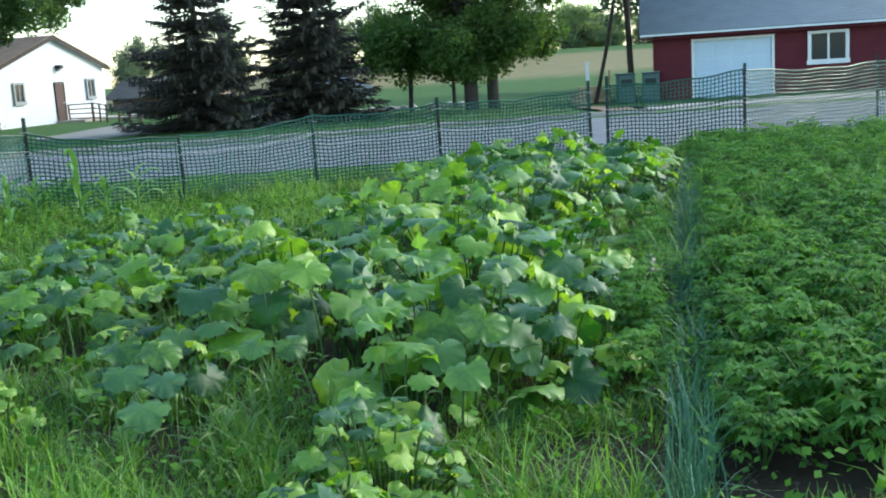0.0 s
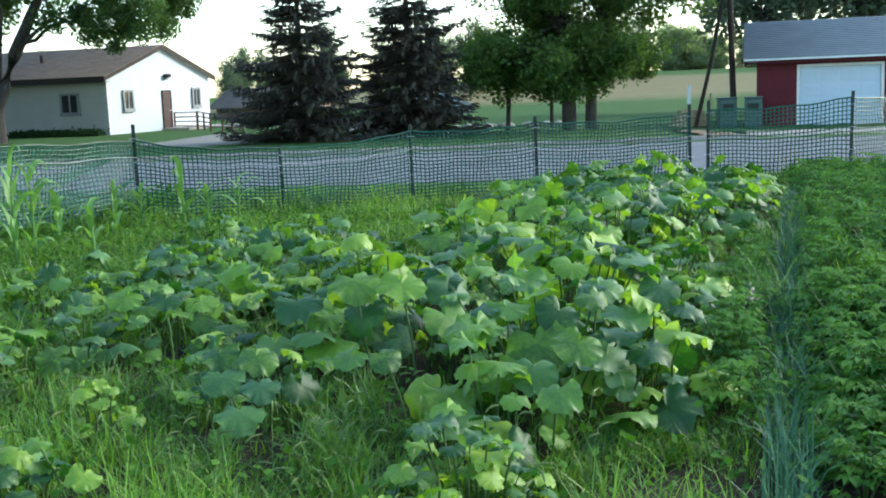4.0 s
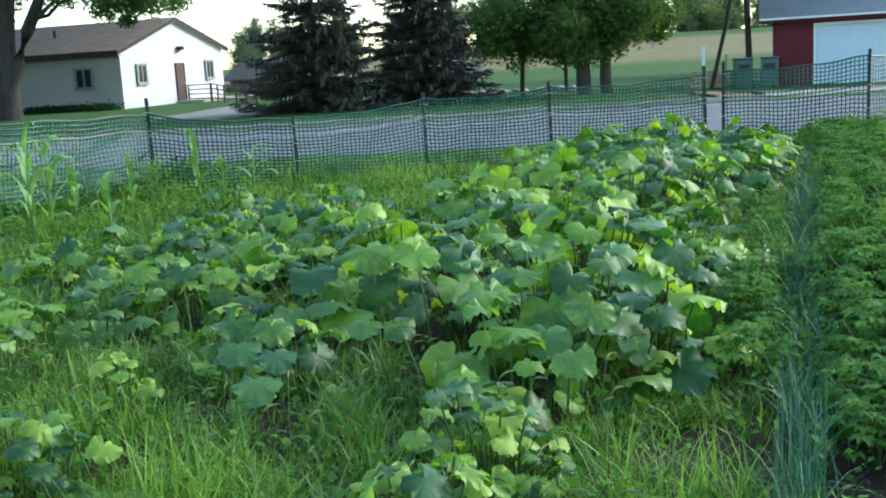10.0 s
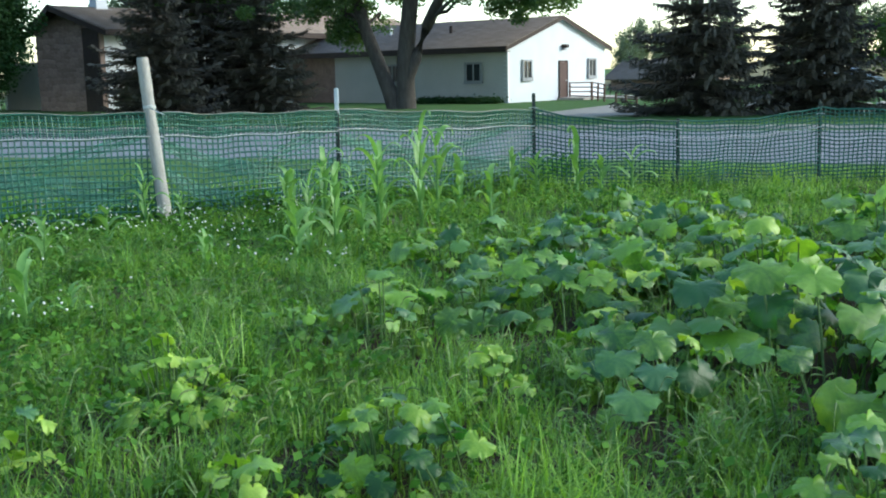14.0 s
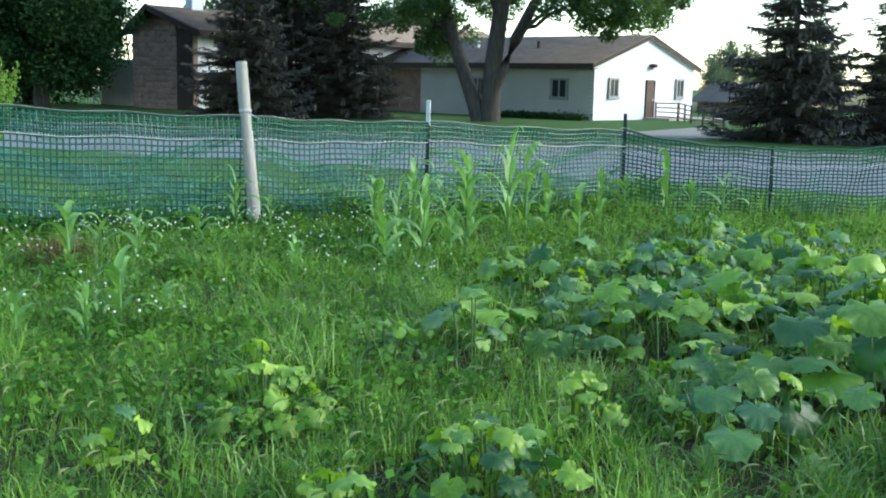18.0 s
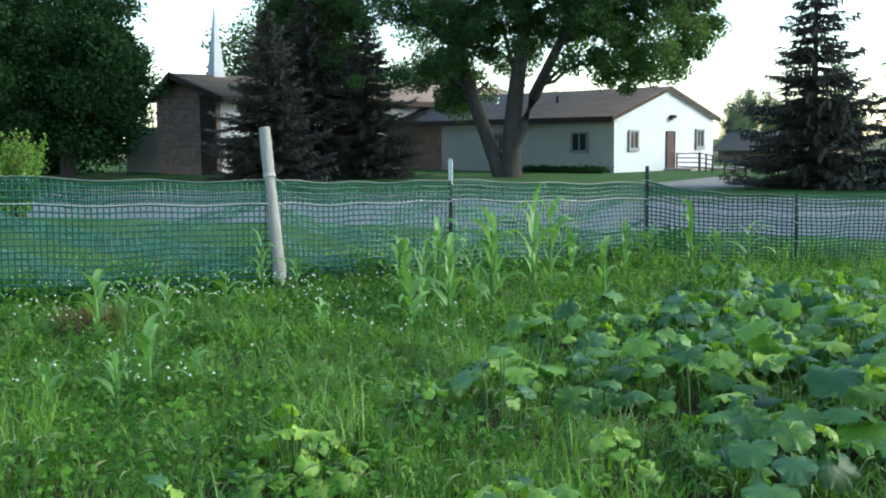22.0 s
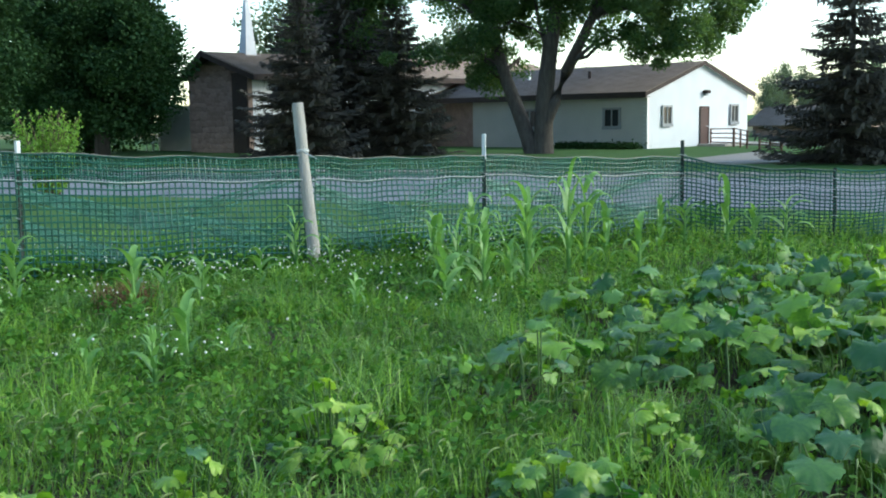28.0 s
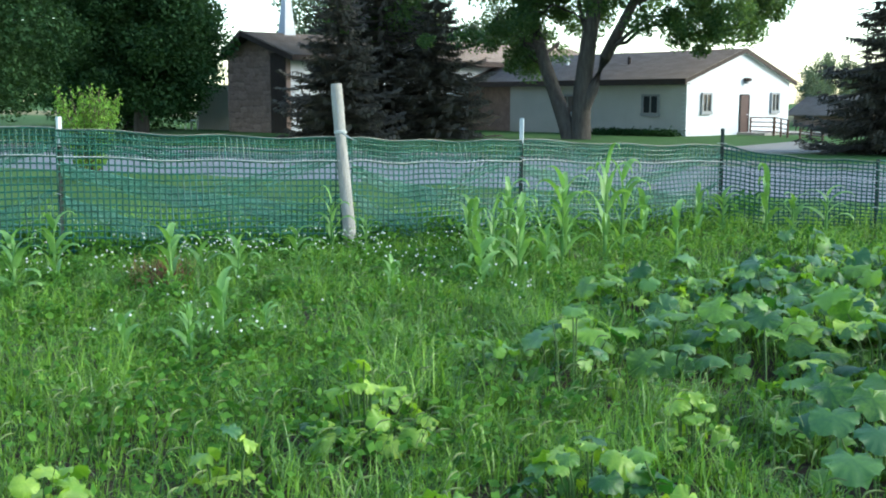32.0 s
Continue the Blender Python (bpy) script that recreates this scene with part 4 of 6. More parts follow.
    line = at(np.linspace(0, 1, 24), np.full(24, 0.80 if xb < -5 else 0.74 if xb < -2.5 else 0.6)) + np.array([-ey, ex, 0]) * 0.022
    tubes("white_cord", [(line, np.full(24, 0.0045))], M["cord"], fence, 4)
    line = at(np.linspace(0, 1, 24), np.full(24, 1.0)) + np.array([-ey, ex, 0]) * 0.012
    line[:, 2] += 0.012
    if xb < -4:
        tubes("top_cord", [(line, np.full(24, 0.0032))], M["rope"], fence, 4)
    return at


def t_post(fence, x, y, h, pale):
    """Steel T-post with studs; some carry a bare pale tip."""
    z1 = h - (0.29 if pale else 0.0)
    bm = boxed(-0.024, 0.024, -0.005, 0.005, -0.2, z1)
    box(bm, -0.005, 0.005, 0.0052, 0.038, -0.2, z1)
    for k in range(int(z1 / 0.055)):
        box(bm, -0.009, 0.009, -0.014, -0.0052, 0.05 + k * 0.055, 0.075 + k * 0.055)
    p = part("steel_post", bm, M["steel"], fence)
    lean = RNG.normal(0, 0.8, 2)
    p.matrix_basis = pose(x, y, 0, lean[0], lean[1], RNG.uniform(-20, 20))
    if pale:
        tip = boxed(-0.025, 0.025, -0.006, 0.006, z1 + 0.001, h)
        box(tip, -0.006, 0.006, 0.0062, 0.039, z1 + 0.001, h)
        part("post_tip", tip, M["galv"], p, "bare pale post tip")
    for q in (0.35, 0.6, 0.85):
        z = z1 * q
        tie = tubes("wire_tie", [([(-0.06, -0.02, z), (0.0, -0.03, z + 0.01), (0.07, -0.02, z)], [0.004] * 3)], M["cord"], p, 4)


def build_fence():
    f = thing("garden_fence", pose(0, 0, 0), "green plastic net fence on dark steel T-posts", "fence")
    rng = np.random.default_rng(5)
    for run in (RIGHT, LEFT):
        for a, b in zip(run[:-1], run[1:]):
            net_bay(a, b, f, rng)
    for x, y, h, top in RIGHT + LEFT:
        if (x, y) == (-7.36, 9.02):
            continue
        t_post(f, x, y, h, (x, y) in ((-6.33, 10.85), (-9.15, 6.65), (2.72, 16.5)))
    # round weathered post, leaning a little
    k = 14
    zs = np.linspace(-0.2, 1.80, k)
    pts = np.stack([0.01 * np.sin(zs * 3), 0.008 * np.cos(zs * 4), zs], -1)
    rad = 0.069 - 0.010 * zs / 1.86 + 0.002 * np.sin(zs * 9)
    v, fc = tube_arrays(pts, rad, 14)
    top = len(v)
    v = np.concatenate([v, [[0, 0, 1.812]]])
    wp = part("wooden_post", mesh_from("wooden_post", v, fc, M["oldwood"], True), M["oldwood"], f, "weathered grey round wooden post")
    capb = bmesh.new()
    bmesh.ops.create_cone(capb, cap_ends=True, segments=14, radius1=0.056, radius2=0.05, depth=0.012, matrix=pose(*pts[-1]))
    part("end_grain", capb, M["oldwood"], wp)
    wp.matrix_basis = pose(-7.36, 8.98, 0, 2.2, -3.6, 0)
    th = np.linspace(0, 4 * np.pi, 30)
    wrap = np.stack([0.062 * np.cos(th), 0.062 * np.sin(th), 1.28 + 0.01 * th / 4], -1)
    tubes("cord_wrap", [(wrap, np.full(30, 0.008))], M["cord"], wp, 5)
    tubes("cord_end", [([(0.05, -0.05, 1.29), (0.16, -0.09, 1.25), (0.24, -0.06, 1.2)], [0.007, 0.006, 0.004])], M["cord"], wp, 5)
    # low stake behind the net
    for x, y in ((-8.05, 7.9), (-6.9, 10.2)):
        s = tubes("stake", [([(0, 0, -0.1), (0.02, 0.01, 0.75)], [0.012, 0.010])], M["oldwood"], f, 6)
        s.matrix_basis = pose(x - 0.25, y + 0.2, 0)


build_fence()


# ---- trees ----
def spruce_mesh(h, r, seed):
    """Whorls of drooping boughs hung with flat needle sprays."""
    rng = np.random.default_rng(seed)
    pts, faces = [], []
    levels = int(h * 4.0)
    n = 0
    for k in range(levels):
        q = (k + rng.uniform(-0.3, 0.3)) / levels
        z0 = 0.35 + q * (h - 0.4)
        reach = r * (1 - q) ** 0.85 * (0.9 + 0.2 * math.sin(k * 1.9)) + 0.12
        count = int(6.5 + 7 * (1 - q)) if q < 0.4 or k % 3 else 4
        turn = rng.uniform(0, 6.28)
        for b in range(count):
            a = turn + b * 6.283 / count + rng.normal(0, 0.16)
            L = reach * rng.uniform(0.62, 1.12)
            droop = -0.08 - 0.24 * (1 - q) + rng.normal(0, 0.11)
            steps = max(6, int(L / 0.085))
            t = np.linspace(0.12, 1, steps)
            out = np.array([math.cos(a), math.sin(a), 0])
            side = np.array([-math.sin(a), math.cos(a), 0])
            mid = out[None] * (t * L)[:, None]
            mid[:, 2] = z0 + L * (droop * t + 0.22 * t ** 3)
            for i in range(steps):
                tw = (0.26 * L * (1.05 - t[i]) + 0.14) * rng.uniform(0.5, 1.5)
                mid[i] += rng.normal(0, 0.035, 3)
                for s in (-1, 1):
                    tip = mid[i] + s * side * tw + out * tw * 0.75 + np.array([0, 0, -0.14 * tw - 0.03])
                    w = out * 0.04 + np.array([0, 0, 0.018])
                    pts += [mid[i] - w, mid[i] + w, tip + w * 0.25, tip - w * 0.4]
                    faces.append((n, n + 1, n + 2, n + 3))
                    n += 4
                hang = np.array([0, 0, -rng.uniform(0.08, 0.28)]) + side * rng.normal(0, 0.07) + out * 0.08
                hw_ = side * 0.045 + out * 0.035
                pts += [mid[i] - hw_, mid[i] + hw_, mid[i] + hang + hw_ * 0.2, mid[i] + hang - hw_ * 0.2]
                faces.append((n, n + 1, n + 2, n + 3))
                n += 4
    return mesh_from("crown", pts, faces, M["spruce"])


def build_spruces():
    me_a, me_b, me_c = spruce_mesh(7.6, 2.7, 1), spruce_mesh(8.6, 2.6, 2), spruce_mesh(8.2, 3.5, 4)
    for me, h, x, y, s, rz, lab in ((me_a, 7.6, -7.35, 36.4, 1.0, 20, "dark spruce with drooping boughs beside the street lawn"), (me_b, 8.6, -3.75, 37.5, 1.0, 80, "tall dark spruce with open top beside the garage lawn"),
                                    (me_c, 8.2, -30.3, 36.7, 0.92, 0, "dark broad spruce in front of the church wall"), (me_c, 8.2, -28.0, 40.8, 0.92, 130, "dark spruce with open tip before the church wall"),
                                    (me_c, 8.2, -31.0, 40.6, 1.1, 250, "dark spruce hidden among others before the church")):
        t = thing("spruce", Matrix.LocRotScale((x, y, 0), Euler((0, 0, radians(rz))), (s, s, s)), lab, "spruce tree")
        tubes("trunk", [([(0, 0, -0.2), (0, 0, h * 0.5), (0, 0, h)], [0.17, 0.1, 0.02])], M["bark"], t)
        part("crown", me, None, t)


build_spruces()


def limb(start, end, r0, r1, rng, wob=0.25, n=7):
    t = np.linspace(0, 1, n)[:, None]
    s, e = np.array(start, float), np.array(end, float)
    off = rng.normal(0, wob, (n, 3)) * np.sin(np.pi * t) * 0.5
    off[:, 2] += 0.14 * np.linalg.norm(e - s) * np.sin(np.pi * t[:, 0])
    return s + (e - s) * t + off, r0 + (r1 - r0) * t[:, 0] ** 0.8


def broadleaf(name, x, y, lab, trunks, centres, spread, leaves, size, leafmat, seed, z=0.0):
    """A tree: trunks as polylines, limbs out to each leaf clump, and the clumps of single leaves."""
    rng = np.random.default_rng(seed)
    t = thing(name, pose(x, y, z), lab, "tree")
    lines, tops = [], []
    for pts, rad in trunks:
        lines.append((np.array(pts, float), np.array(rad, float)))
        tops += [(np.array(p, float), r) for p, r in zip(pts[1:], rad[1:])]
    centres = np.asarray(centres, float)
    for c in centres[::1 if len(centres) < 200 else 4]:
        p, r = min(tops, key=lambda o: np.linalg.norm(o[0] - c) + (2.5 if o[0][2] > c[2] + 0.5 else 0))
        lines.append(limb(p, c, min(r * 0.5, 0.13), 0.02, rng))
    tubes("trunk", lines, M["bark"], t, 9)
    per = leaves // len(centres)
    where = []
    for c in centres:
        k = rng.normal(0, 1, (per, 3))
        k /= np.linalg.norm(k, axis=1)[:, None]
        rr = rng.random(per) ** 0.42 * spread * rng.uniform(0.7, 1.3)
        p = c + k * rr[:, None] * np.array([1.15, 1.15, 0.85])
        p[:, 2] -= 0.25 * rng.random(per) ** 3 * spread
        where.append(p)
    v, f = leaf_quads(np.concatenate(where), size, rng, 0.3, True)
    part("crown", mesh_from("crown", v, f, M[leafmat]), M[leafmat], t)
    return t


def ellipsoid(rng, n, c, r, low=-1.0):
    """Clump centres through the outer part of an ellipsoid."""
    out = []
    while len(out) < n:
        k = rng.normal(0, 1, 3)
        k /= np.linalg.norm(k)
        if k[2] < low:
            continue
        out.append(np.array(c) + k * np.array(r) * rng.uniform(0.35, 1.0))
    return out


def build_trees():
    rng = np.random.default_rng(21)
    # forked tree before the church
    # crown of many clumps above a ragged lower edge, with gaps
    cen = []
    edge_x, edge_z = (-8.0, -5.6, -4.6, -4.0, -2.0, -1.2, -0.2, 0.6, 1.5, 3.0, 4.0, 5.0, 6.2, 7.2, 8.4, 9.2), (8.4, 7.4, 5.3, 2.8, 3.0, 4.0, 4.9, 4.4, 5.5, 4.8, 4.3, 3.9, 3.6, 3.7, 4.7, 6.6)
    while len(cen) < 640:
        px, py, pz = rng.uniform(-8.6, 9.2), rng.normal(0, 1.7), rng.uniform(2.8, 11.5)
        gap = math.sin(px * 1.7 + 1.3 * math.sin(pz * 0.9)) + math.sin(pz * 1.9 + 1.1 * math.sin(px * 1.1 + 2.0))
        if pz > np.interp(px, edge_x, edge_z) + abs(rng.normal(0, 0.35)) and gap > (-1.15 if px > -1.5 else -0.5):
            cen.append((px, py, pz))
    broadleaf("forked_tree", -22.15, 43.3, "forked grey-barked tree with hanging leafy crown before the church",
              [([(-0.12, 0, -0.2), (-0.45, 0, 0.7), (-0.98, 0, 2.0), (-1.62, 0, 3.5), (-2.5, 0.2, 5.9), (-3.2, 0.3, 8.5)], [0.42, 0.36, 0.32, 0.30, 0.24, 0.12]),
               ([(0.25, 0.1, -0.2), (0.28, 0.1, 1.0), (0.36, 0, 2.2), (0.62, 0, 4.3), (1.0, 0.1, 6.9), (1.3, 0.2, 9.5)], [0.52, 0.43, 0.40, 0.36, 0.28, 0.12]),
               ([(0.45, 0, 1.4), (0.82, 0.1, 2.3), (1.4, 0.1, 3.6), (2.6, 0.2, 5.9), (3.6, 0, 8.0)], [0.30, 0.30, 0.27, 0.20, 0.1]),
               ([(2.7, 0.2, 6.1), (4.4, 0, 7.0), (6.0, 0, 7.0), (7.2, 0, 6.2)], [0.15, 0.11, 0.08, 0.03]), ([(-2.5, 0.2, 5.9), (-4.4, 0, 7.9), (-5.8, 0, 9.2)], [0.13, 0.08, 0.03]),
               ([(0.9, 0, 4.0), (0.3, 0, 5.2), (-0.1, 0, 6.8)], [0.14, 0.1, 0.05])], cen, 0.54, 180000, 0.145, "leaf_dark", 31)
    broadleaf("church_tree", -31.4, 42.2, "dense dark green tree behind the spruces", [([(0, 0, -0.2), (0.1, 0, 3.0), (0, 0, 7.0)], [0.3, 0.26, 0.12])], ellipsoid(rng, 54, (-0.6, -0.2, 7.1), (3.3, 2.2, 3.6), -0.9), 0.85, 44000, 0.15, "leaf_dark", 38)
    # tree by the garage lawn: two stems, yellow-green on its lit side
    cen = ellipsoid(rng, 110, (0.6, 0, 6.0), (4.9, 3.3, 3.4), -0.97) + ellipsoid(rng, 60, (-0.4, -0.4, 2.45), (3.6, 2.6, 1.1))
    broadleaf("lawn_tree", 1.95, 38.6, "large two-stemmed shade tree with dense dark crown on the lawn",
              [([(-0.1, 0, -0.2), (-0.1, 0, 1.5), (-0.3, 0, 3.5), (-0.6, 0, 7.5)], [0.28, 0.24, 0.21, 0.1]), ([(0.70, 0.2, -0.2), (0.70, 0.2, 1.5), (1.2, 0.1, 3.4), (1.7, 0, 7.0)], [0.23, 0.2, 0.18, 0.1])], cen, 0.75, 95000, 0.14, "leaf_olive", 32)
    broadleaf("lawn_tree", -0.35, 39.6, "small yellowish tree with thin stem on the lawn", [([(0, 0, -0.1), (0.05, 0, 1.4), (0.1, 0, 3.6)], [0.09, 0.08, 0.03])],
              ellipsoid(rng, 14, (0, 0, 2.5), (1.4, 1.3, 1.2)), 0.7, 4500, 0.15, "leaf_light", 33)
    broadleaf("lawn_tree", 1.3, 41.0, "slim dark young tree beside the shade tree", [([(0, 0, -0.1), (0, 0, 1.6), (0.1, 0, 3.6)], [0.08, 0.07, 0.03])],
              ellipsoid(rng, 10, (0, 0, 3.0), (1.3, 1.3, 1.2)), 0.7, 3000, 0.15, "leaf_dark", 34)
    # big trees left of the church
    cen = ellipsoid(rng, 170, (-0.2, 0, 5.6), (4.7, 4.4, 4.9), -0.98) + ellipsoid(rng, 60, (0.2, -0.2, 2.9), (4.0, 3.5, 1.7))
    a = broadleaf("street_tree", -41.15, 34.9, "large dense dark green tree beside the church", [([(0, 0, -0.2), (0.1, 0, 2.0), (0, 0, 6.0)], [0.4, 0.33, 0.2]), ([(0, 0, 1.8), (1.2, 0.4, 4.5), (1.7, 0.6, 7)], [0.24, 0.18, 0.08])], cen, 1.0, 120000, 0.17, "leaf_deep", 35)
    copy_thing(a, pose(-38.6, 23.6, 0, 0, 0, 140))
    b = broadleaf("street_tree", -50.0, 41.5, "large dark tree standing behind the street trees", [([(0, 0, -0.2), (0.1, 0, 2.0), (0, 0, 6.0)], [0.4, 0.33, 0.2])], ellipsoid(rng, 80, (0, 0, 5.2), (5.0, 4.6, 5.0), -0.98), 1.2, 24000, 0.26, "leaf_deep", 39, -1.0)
    copy_thing(b, Matrix.LocRotScale((-66.5, 34.5, -0.8), Euler((0, 0, 2.0)), (1.0, 1.0, 0.9)))
    copy_thing(b, Matrix.LocRotScale((-60, 46, 0), Euler((0, 0, 1.0)), (1.1, 1.1, 1.0)))
    # far trees, with distance haze mixed into their leaf colours
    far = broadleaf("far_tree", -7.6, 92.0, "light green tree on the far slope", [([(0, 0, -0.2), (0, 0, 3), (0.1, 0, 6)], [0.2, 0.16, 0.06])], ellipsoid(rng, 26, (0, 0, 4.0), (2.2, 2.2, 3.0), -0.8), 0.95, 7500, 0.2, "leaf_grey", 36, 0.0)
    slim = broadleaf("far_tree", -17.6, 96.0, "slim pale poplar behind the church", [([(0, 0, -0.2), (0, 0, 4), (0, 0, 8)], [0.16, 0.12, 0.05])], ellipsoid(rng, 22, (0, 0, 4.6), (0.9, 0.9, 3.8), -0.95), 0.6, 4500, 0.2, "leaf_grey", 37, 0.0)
    ridge = broadleaf("far_tree", 1.0, 153.0, "far ridge tree with haze paled into its green", [([(0, 0, -0.2), (0, 0, 3), (0.1, 0, 6)], [0.2, 0.16, 0.06])], ellipsoid(rng, 30, (0, 0, 3.2), (2.4, 2.2, 3.2), -0.95), 0.95, 7500, 0.22, "leaf_haze", 40, 1.2)
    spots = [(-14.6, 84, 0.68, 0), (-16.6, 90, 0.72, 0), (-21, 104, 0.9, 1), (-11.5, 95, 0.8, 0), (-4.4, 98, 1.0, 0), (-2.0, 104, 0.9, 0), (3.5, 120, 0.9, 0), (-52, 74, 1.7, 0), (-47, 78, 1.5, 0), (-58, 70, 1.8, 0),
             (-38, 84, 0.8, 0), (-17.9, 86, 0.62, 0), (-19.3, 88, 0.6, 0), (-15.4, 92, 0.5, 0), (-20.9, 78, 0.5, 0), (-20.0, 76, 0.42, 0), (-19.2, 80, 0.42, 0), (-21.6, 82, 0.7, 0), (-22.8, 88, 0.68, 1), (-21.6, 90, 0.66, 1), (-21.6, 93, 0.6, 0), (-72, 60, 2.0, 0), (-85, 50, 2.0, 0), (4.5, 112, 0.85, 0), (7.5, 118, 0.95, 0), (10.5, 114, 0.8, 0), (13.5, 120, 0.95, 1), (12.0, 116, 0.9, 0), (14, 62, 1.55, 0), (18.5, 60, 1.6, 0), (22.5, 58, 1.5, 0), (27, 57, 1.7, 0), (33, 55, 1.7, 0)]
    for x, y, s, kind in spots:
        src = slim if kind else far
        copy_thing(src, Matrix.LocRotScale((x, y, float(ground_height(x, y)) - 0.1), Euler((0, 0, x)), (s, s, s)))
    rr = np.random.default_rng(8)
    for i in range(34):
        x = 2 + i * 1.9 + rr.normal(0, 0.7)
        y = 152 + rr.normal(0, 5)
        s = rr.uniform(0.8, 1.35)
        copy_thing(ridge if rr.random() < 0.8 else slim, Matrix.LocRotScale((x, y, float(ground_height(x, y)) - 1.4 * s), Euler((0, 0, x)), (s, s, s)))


build_trees()


def build_shrubs():
    rng = np.random.default_rng(41)
    t = thing("shrub", pose(-18.2, 14.06, 0), "bright yellow-green upright shrub behind the net fence", "shrub")
    lines, pts = [], []
    for i in range(64):
        a, s = rng.uniform(0, 6.28), rng.uniform(0.05, 0.72)
        h = rng.uniform(1.25, 1.95)
        p, r = limb((0.12 * math.cos(a), 0.12 * math.sin(a), 0), (s * math.cos(a), s * math.sin(a), h), 0.012, 0.004, rng, 0.05)
        lines.append((p, r))
        for k in range(80):
            q = rng.uniform(0.2, 1)
            pts.append((1 - q) * p[0] + q * p[-1] + rng.normal(0, 0.04, 3))
    tubes("branching_stem", lines, M["rail"], t, 5)
    v, f = leaf_quads(np.array(pts), 0.06, rng, -0.8)
    part("foliage", mesh_from("foliage", v, f, M["shrub_leaf"]), M["shrub_leaf"], t)
    for i, k in enumerate((0.5, 1.4, 2.4, 3.4, 4.5)):
        x, y = -19.66 - 0.972 * k - 0.233 * 0.9, 50.33 + 0.233 * k - 0.972 * 0.9
        b = thing("hedge_bush", pose(x, y, 0), "low dark bush along the church wall", "bush", "wall bushes")
        cen = rng.normal(0, 1, (700, 3)) * np.array([0.36, 0.26, 0.09]) + np.array([0, 0, 0.14])
        cen[:, 2] = np.abs(cen[:, 2])
        v, f = leaf_quads(cen, 0.12, rng)
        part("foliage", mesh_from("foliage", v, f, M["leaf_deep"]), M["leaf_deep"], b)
        tubes("branching_stem", [([(0, 0, 0), (0.1, 0, 0.3)], [0.03, 0.01]), ([(0, 0, 0), (-0.12, 0.05, 0.3)], [0.03, 0.01])], M["bark"], b, 5)


build_shrubs()


def build_bench():
    """Small white garden bench with an arched back, by the church wall."""
    t = thing("garden_bench", pose(-48.5, 45.2, 0, 0, 0, -17.46), "small white garden bench with arched back by the church", "bench")
    part("seat", boxed(-0.5, 0.5, -0.42, 0.0, 0.40, 0.45, 0.01), M["white_trim"], t)
    for x in (-0.44, 0.44):
        for y in (-0.38, -0.02):
            part("leg", boxed(x - 0.025, x + 0.025, y - 0.025, y + 0.025, 0, 0.398), M["white_trim"], t)
        part("back_post", boxed(x - 0.025, x + 0.025, 0.002, 0.05, 0.2, 0.72), M["white_trim"], t)
    th = np.linspace(0, np.pi, 12)
    tubes("arched_rail", [(np.stack([-0.45 * np.cos(th), np.full(12, 0.03), 0.70 + 0.18 * np.sin(th)], -1), np.full(12, 0.035))], M["white_trim"], t, 6)
    for k in range(5):
        x = -0.3 + 0.15 * k
        part("back_slat", boxed(x - 0.02, x + 0.02, 0.012, 0.03, 0.44, 0.70 + 0.15 * math.sqrt(1 - (x / 0.45) ** 2)), M["white_trim"], t)


build_bench()


# ---- garden plants ----
def squash_leaf_mesh(seed, material):
    """Broad heart-shaped leaf: shallow lobes, softly toothed ruffled rim, deep notch at the stalk, drooping edges. Unit radius."""
    rng = np.random.default_rng(seed)
    seg, rings = 56, (0.0, 0.22, 0.45, 0.66, 0.85, 1.0)
    th = np.linspace(-np.pi, np.pi, seg, endpoint=False)
    away = np.abs(np.abs(th) - np.pi)
    edge = (0.96 + 0.06 * np.cos(th) + 0.024 * np.cos(5 * th + rng.normal(0, 0.4))) * (1 - 0.74 * np.exp(-(away / 0.26) ** 2))
    edge += rng.normal(0, 0.012, seg) + 0.024 * np.cos(np.arange(seg) * np.pi / 2 + 0.4)
    ph = rng.uniform(0, 6.28, 5)
    sag, fold, ruffle = rng.uniform(0.10, 0.50), rng.uniform(-0.05, 0.14), rng.uniform(0.8, 1.8)
    v = []
    for r in rings:
        rad = edge * r
        z = -sag * rad ** 2.4 + fold * np.sqrt(np.sin(th) ** 2 + 0.03) * rad + ruffle * r ** 2.4 * (0.13 * np.sin(2 * th + ph[0]) + 0.09 * np.sin(3 * th + ph[1]))
        z += ruffle * r ** 6 * (0.07 * np.sin(7 * th + ph[2]) + 0.06 * np.sin(11 * th + ph[3]) + 0.04 * np.sin(17 * th + ph[4]))
        pull = 1 - 0.16 * sag * r ** 3
        v.append(np.stack([1.10 * pull * rad * np.sin(th), 0.98 * pull * rad * np.cos(th), z], -1))
    v = np.concatenate(v)
    i, j = np.meshgrid(np.arange(len(rings) - 1), np.arange(seg), indexing="ij")
    k = (j + 1) % seg
    f = np.stack([i * seg + j, i * seg + k, (i + 1) * seg + k, (i + 1) * seg + j], -1).reshape(-1, 4)
    return mesh_from("leaf", v, f, material, True)


LEAVES = [squash_leaf_mesh(100 + i, M["squash"]) for i in range(16)]
PALE_LEAVES = [squash_leaf_mesh(200 + i, M["squash_pale"]) for i in range(6)]

